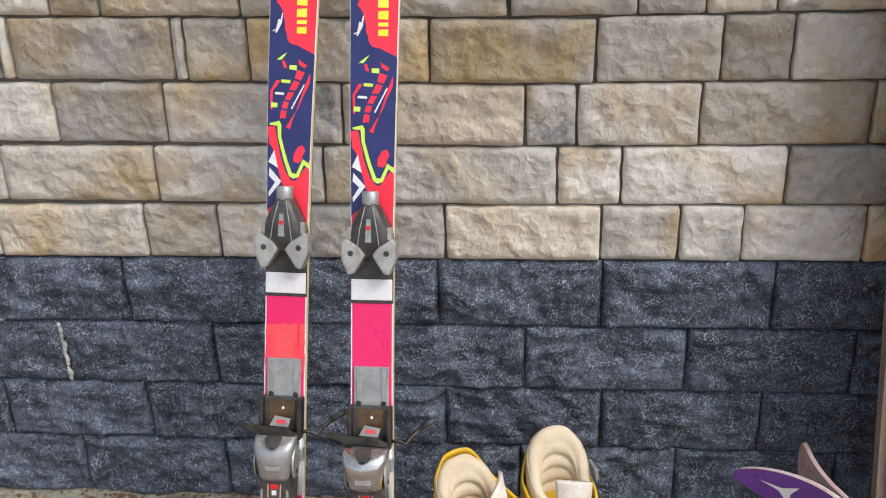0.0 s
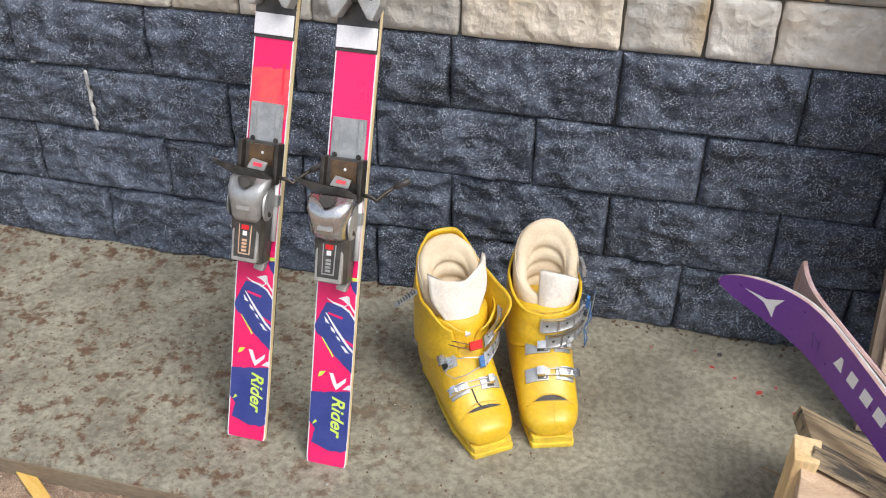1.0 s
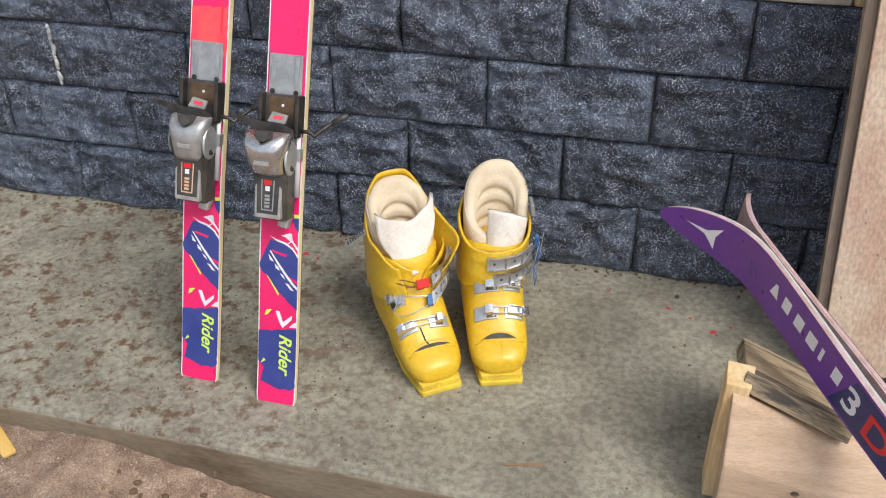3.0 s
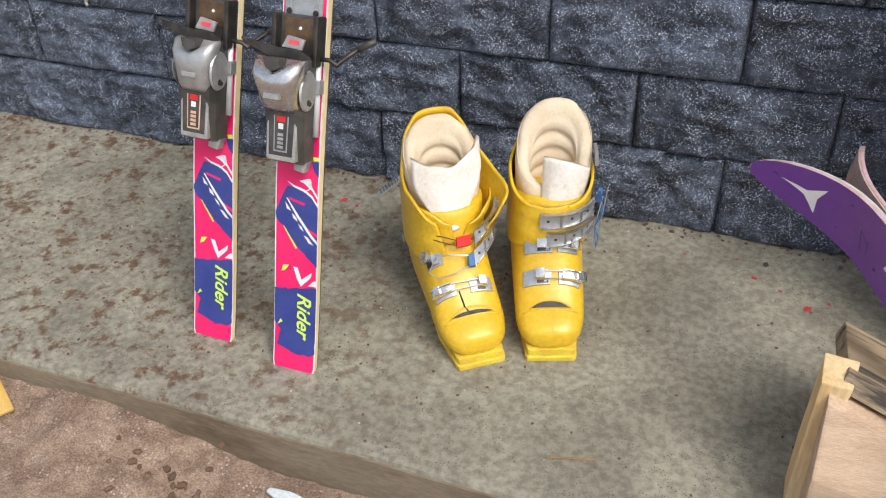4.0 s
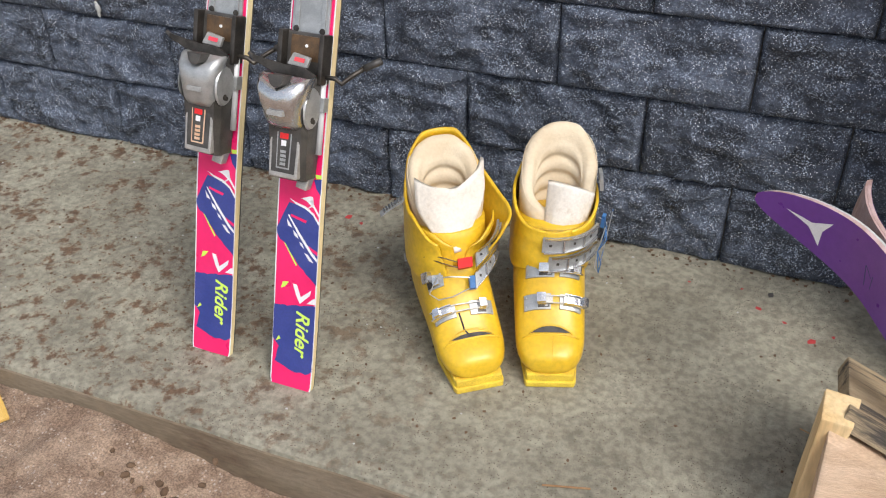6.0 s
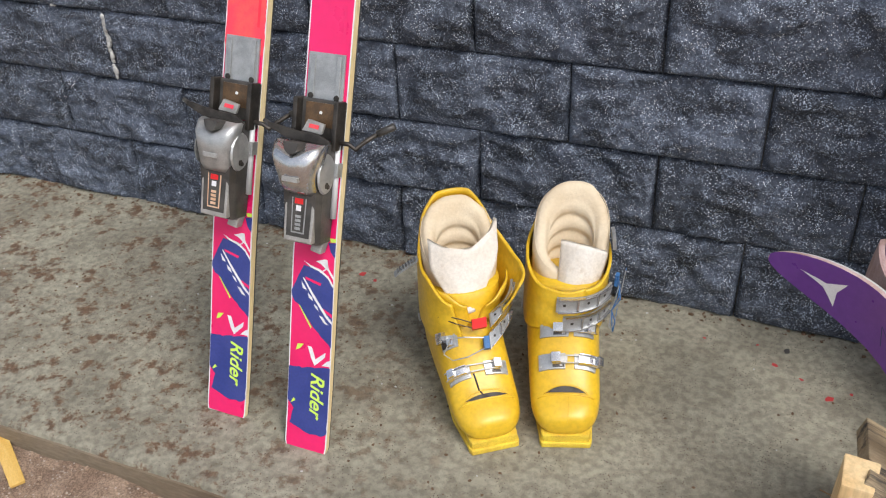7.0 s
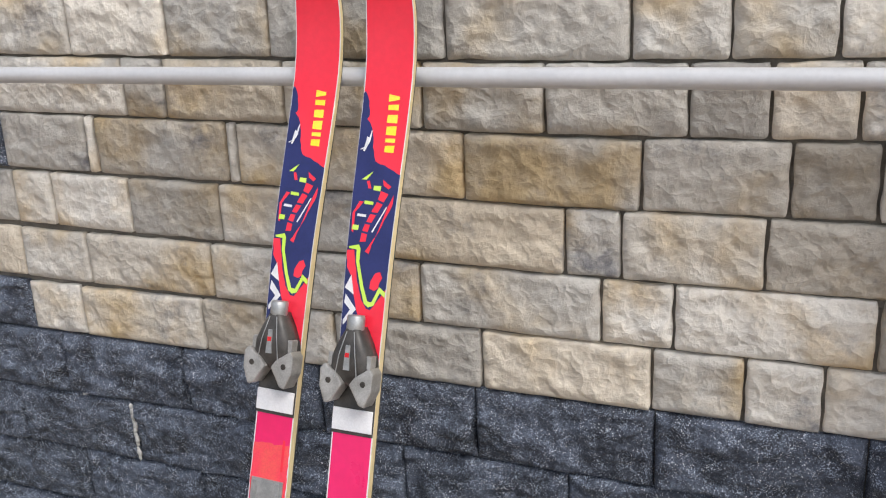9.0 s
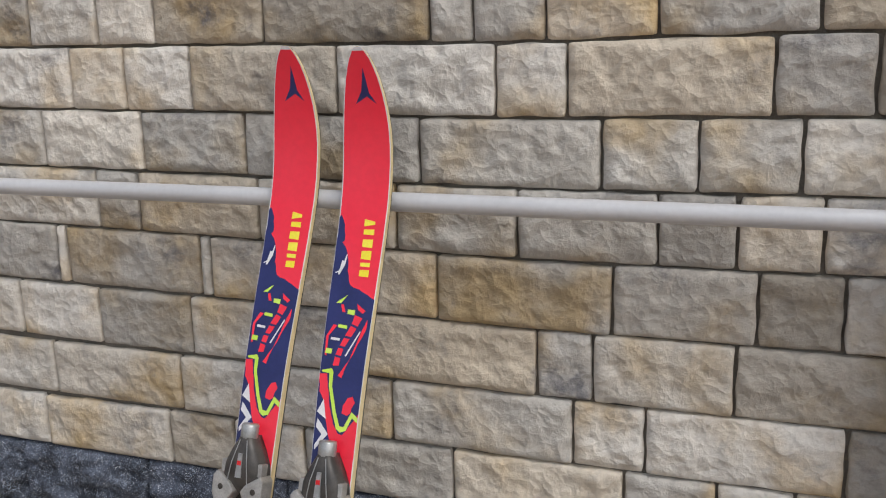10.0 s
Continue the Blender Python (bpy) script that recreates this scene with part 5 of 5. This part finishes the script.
random.seed(9)
bm = bmesh.new()
for k in range(1500):
    x, y = random.uniform(-1.0, 0.75), random.uniform(-0.6, -0.01)
    if random.random() < 0.72:
        x, y = random.gauss(-0.38, 0.30), random.gauss(-0.33, 0.15)
    if -0.6 < y < -0.005:
        r = random.choice((0.0008, 0.001, 0.0012, 0.0016, 0.0028))
        lump(bm, (x, y, slab_z(y) + r * 0.3), r, k, 0.5)
for k in range(260):
    x = random.uniform(-1.4, 0.75)
    y = -0.004 - abs(random.gauss(0, 0.012))
    r = random.uniform(0.0015, 0.005)
    lump(bm, (x, y, slab_z(y) + r * 0.3), r, k, 0.5)
tagged(part("dirt_crumbs", bm, CRUMB, smooth=False, recalc=False), "dry brown dirt crumbs scattered over a concrete slab", "dirt", kind="stuff")
bm = bmesh.new()
for k in range(2400):
    x, y = random.uniform(-1.15, 0.8), random.uniform(-0.98, -0.612)
    r = random.choice((0.0012, 0.0015, 0.002, 0.002, 0.003, 0.005))
    lump(bm, (x, y, ground_z(x, y) + r * 0.2), r, k, 0.7)
tagged(part("soil_grit", bm, SAND, smooth=False, recalc=False), "loose grit and small clods on sandy soil", "grit", kind="stuff")
bm = bmesh.new()
for k in range(34):
    x, y = random.gauss(-0.16, 0.06), random.gauss(-0.70, 0.025)
    lump(bm, (x, y, ground_z(x, y) + 0.002), random.uniform(0.004, 0.010), k, 0.6)
tagged(part("dark_clods", bm, CRUMB, smooth=False, recalc=False), "dark damp clods on sandy soil", "soil", kind="stuff")
bm = bmesh.new()
for x, y, r in ((0.52, -0.10, 0.006), (0.56, -0.12, 0.004), (0.60, -0.15, 0.008), (0.49, -0.06, 0.003), (-0.19, -0.09, 0.008), (-0.16, -0.10, 0.005), (0.66, -0.19, 0.007), (0.41, -0.07, 0.003), (0.63, -0.13, 0.004)):
    lump(bm, (x, y, slab_z(y) + 0.0008), r, x * 50, 0.12)
tagged(part("paint_chips", bm, CHIP, smooth=False, recalc=False), "small red paint flakes on a concrete slab", "paint flakes", kind="stuff")
bm = bmesh.new()
for k in range(46):
    x, y = random.uniform(-1.0, 0.6), random.uniform(-0.6, -0.02)
    r = random.uniform(0.0010, 0.0024)
    lump(bm, (x, y, slab_z(y) + r * 0.4), r, k, 0.6)
tagged(part("pale_grit", bm, SMEAR, recalc=False), "tiny pale stone chips scattered on a concrete slab", "grit", kind="stuff")
bm = bmesh.new()
lump(bm, (0, 0, 0.0004), 0.007, 3, 0.1)
spot = tagged(part("tar_spot", bm, BLACK), "flat dark blob on a concrete slab", "blob")
spot.location = (0.534, -0.06, slab_z(-0.06))

twig = tagged(part("twig", tube([(-0.03, -0.004, 0.002), (-0.005, 0.002, 0.003), (0.028, 0.012, 0.002)], 0.0013, 6), TWIGMAT), "thin brown twig lying on concrete", "twig")
twig.location = (0.34, -0.535, slab_z(-0.535))
straw = tagged(part("twig", tube([(0, 0, 0), (0.02, -0.012, 0.004), (0.05, -0.02, 0.001)], 0.0009, 6), TWIGMAT), "short straw stalk beside a wood block", "twig")
straw.location = (0.60, -0.33, slab_z(-0.33) + 0.001)

stick = tagged(part("wooden_stick", bevelled(loft([[(-0.010, 0, 0), (0.010, 0, 0), (0.011, 0, 0.006), (-0.011, 0, 0.006)], [(-0.011, 0.09, 0), (0.011, 0.09, 0), (0.011, 0.09, 0.006), (-0.011, 0.09, 0.006)], [(-0.011, 0.17, 0), (0.010, 0.172, 0), (0.010, 0.174, 0.006), (-0.010, 0.17, 0.006)]]), 0.0015), STICKWOOD), "yellow flat wooden stick lying on sandy soil", "stick")
stick.matrix_world = Matrix.Translation((-0.462, -0.668, ground_z(-0.462, -0.668) + 0.006)) @ pose(0, 0, 0, 5, 0, 57)
strip = tagged(part("plastic_strip", bevelled(loft([[(-0.004, 0, 0), (0.004, 0, 0), (0.004, 0, 0.003), (-0.004, 0, 0.003)], [(-0.011, 0.03, 0), (0.010, 0.03, 0), (0.010, 0.03, 0.005), (-0.011, 0.03, 0.005)], [(-0.013, 0.17, 0), (0.012, 0.17, 0), (0.012, 0.17, 0.005), (-0.013, 0.17, 0.005)]]), 0.001), STRIP), "pale blue plastic strip half buried in soil", "plastic strip")
strip.matrix_world = Matrix.Translation((-0.045, -0.648, ground_z(-0.045, -0.648) + 0.006)) @ pose(0, 0, 0, 0, 0, -100)
bm = bmesh.new()
for k in range(40):
    a, r, h = random.uniform(0, 6.3), abs(random.gauss(0, 0.012)), random.uniform(0.012, 0.03)
    p = Vector((r * math.cos(a), r * math.sin(a), 0))
    q = p + Vector((random.uniform(-0.012, 0.012), random.uniform(-0.012, 0.012), h))
    w = Vector((math.sin(a), -math.cos(a), 0)) * 0.0012
    bm.faces.new([bm.verts.new(v) for v in (p - w, p + w, q)])
grass = tagged(part("grass_tuft", bm, GRASS, recalc=False), "small green grass tuft growing in sandy soil", "grass", kind="stuff")
grass.location = (0.118, -0.650, ground_z(0.118, -0.650))
bm = bmesh.new()
lump(bm, (0, 0, 0.006), 0.011, 5, 0.7)
lump(bm, (0.012, 0.008, 0.008), 0.007, 8, 0.7)
clod = tagged(part("bark_scrap", bm, BLACK), "black scrap of bark on sandy soil", "bark")
clod.location = (0.062, -0.640, ground_z(0.062, -0.640))
bm = bmesh.new()
lump(bm, (0, 0, 0), 0.007, 5, 0.7)
peb = tagged(part("pebble", bm, CRUMB), "small dark pebble on soil beside a slab edge", "pebble")
peb.location = (-0.130, -0.619, -0.068)
build_wall()
bm = bmesh.new()
for k in range(12):
    z = 0.275 + 0.0105 * k
    lump(bm, (-0.738 + 0.0015 * math.sin(k * 2.1), -0.002, z), random.uniform(0.003, 0.0065), k, 1.6)
lump(bm, (-0.665, -0.006, 0.345), 0.006, 2, 1.3)
lump(bm, (-0.85, -0.004, 0.405), 0.006, 7, 0.6)
tagged(part("lime_smear", bm, SMEAR, wall, "whitish lime smear on a block joint", smooth=True), kind="stuff")
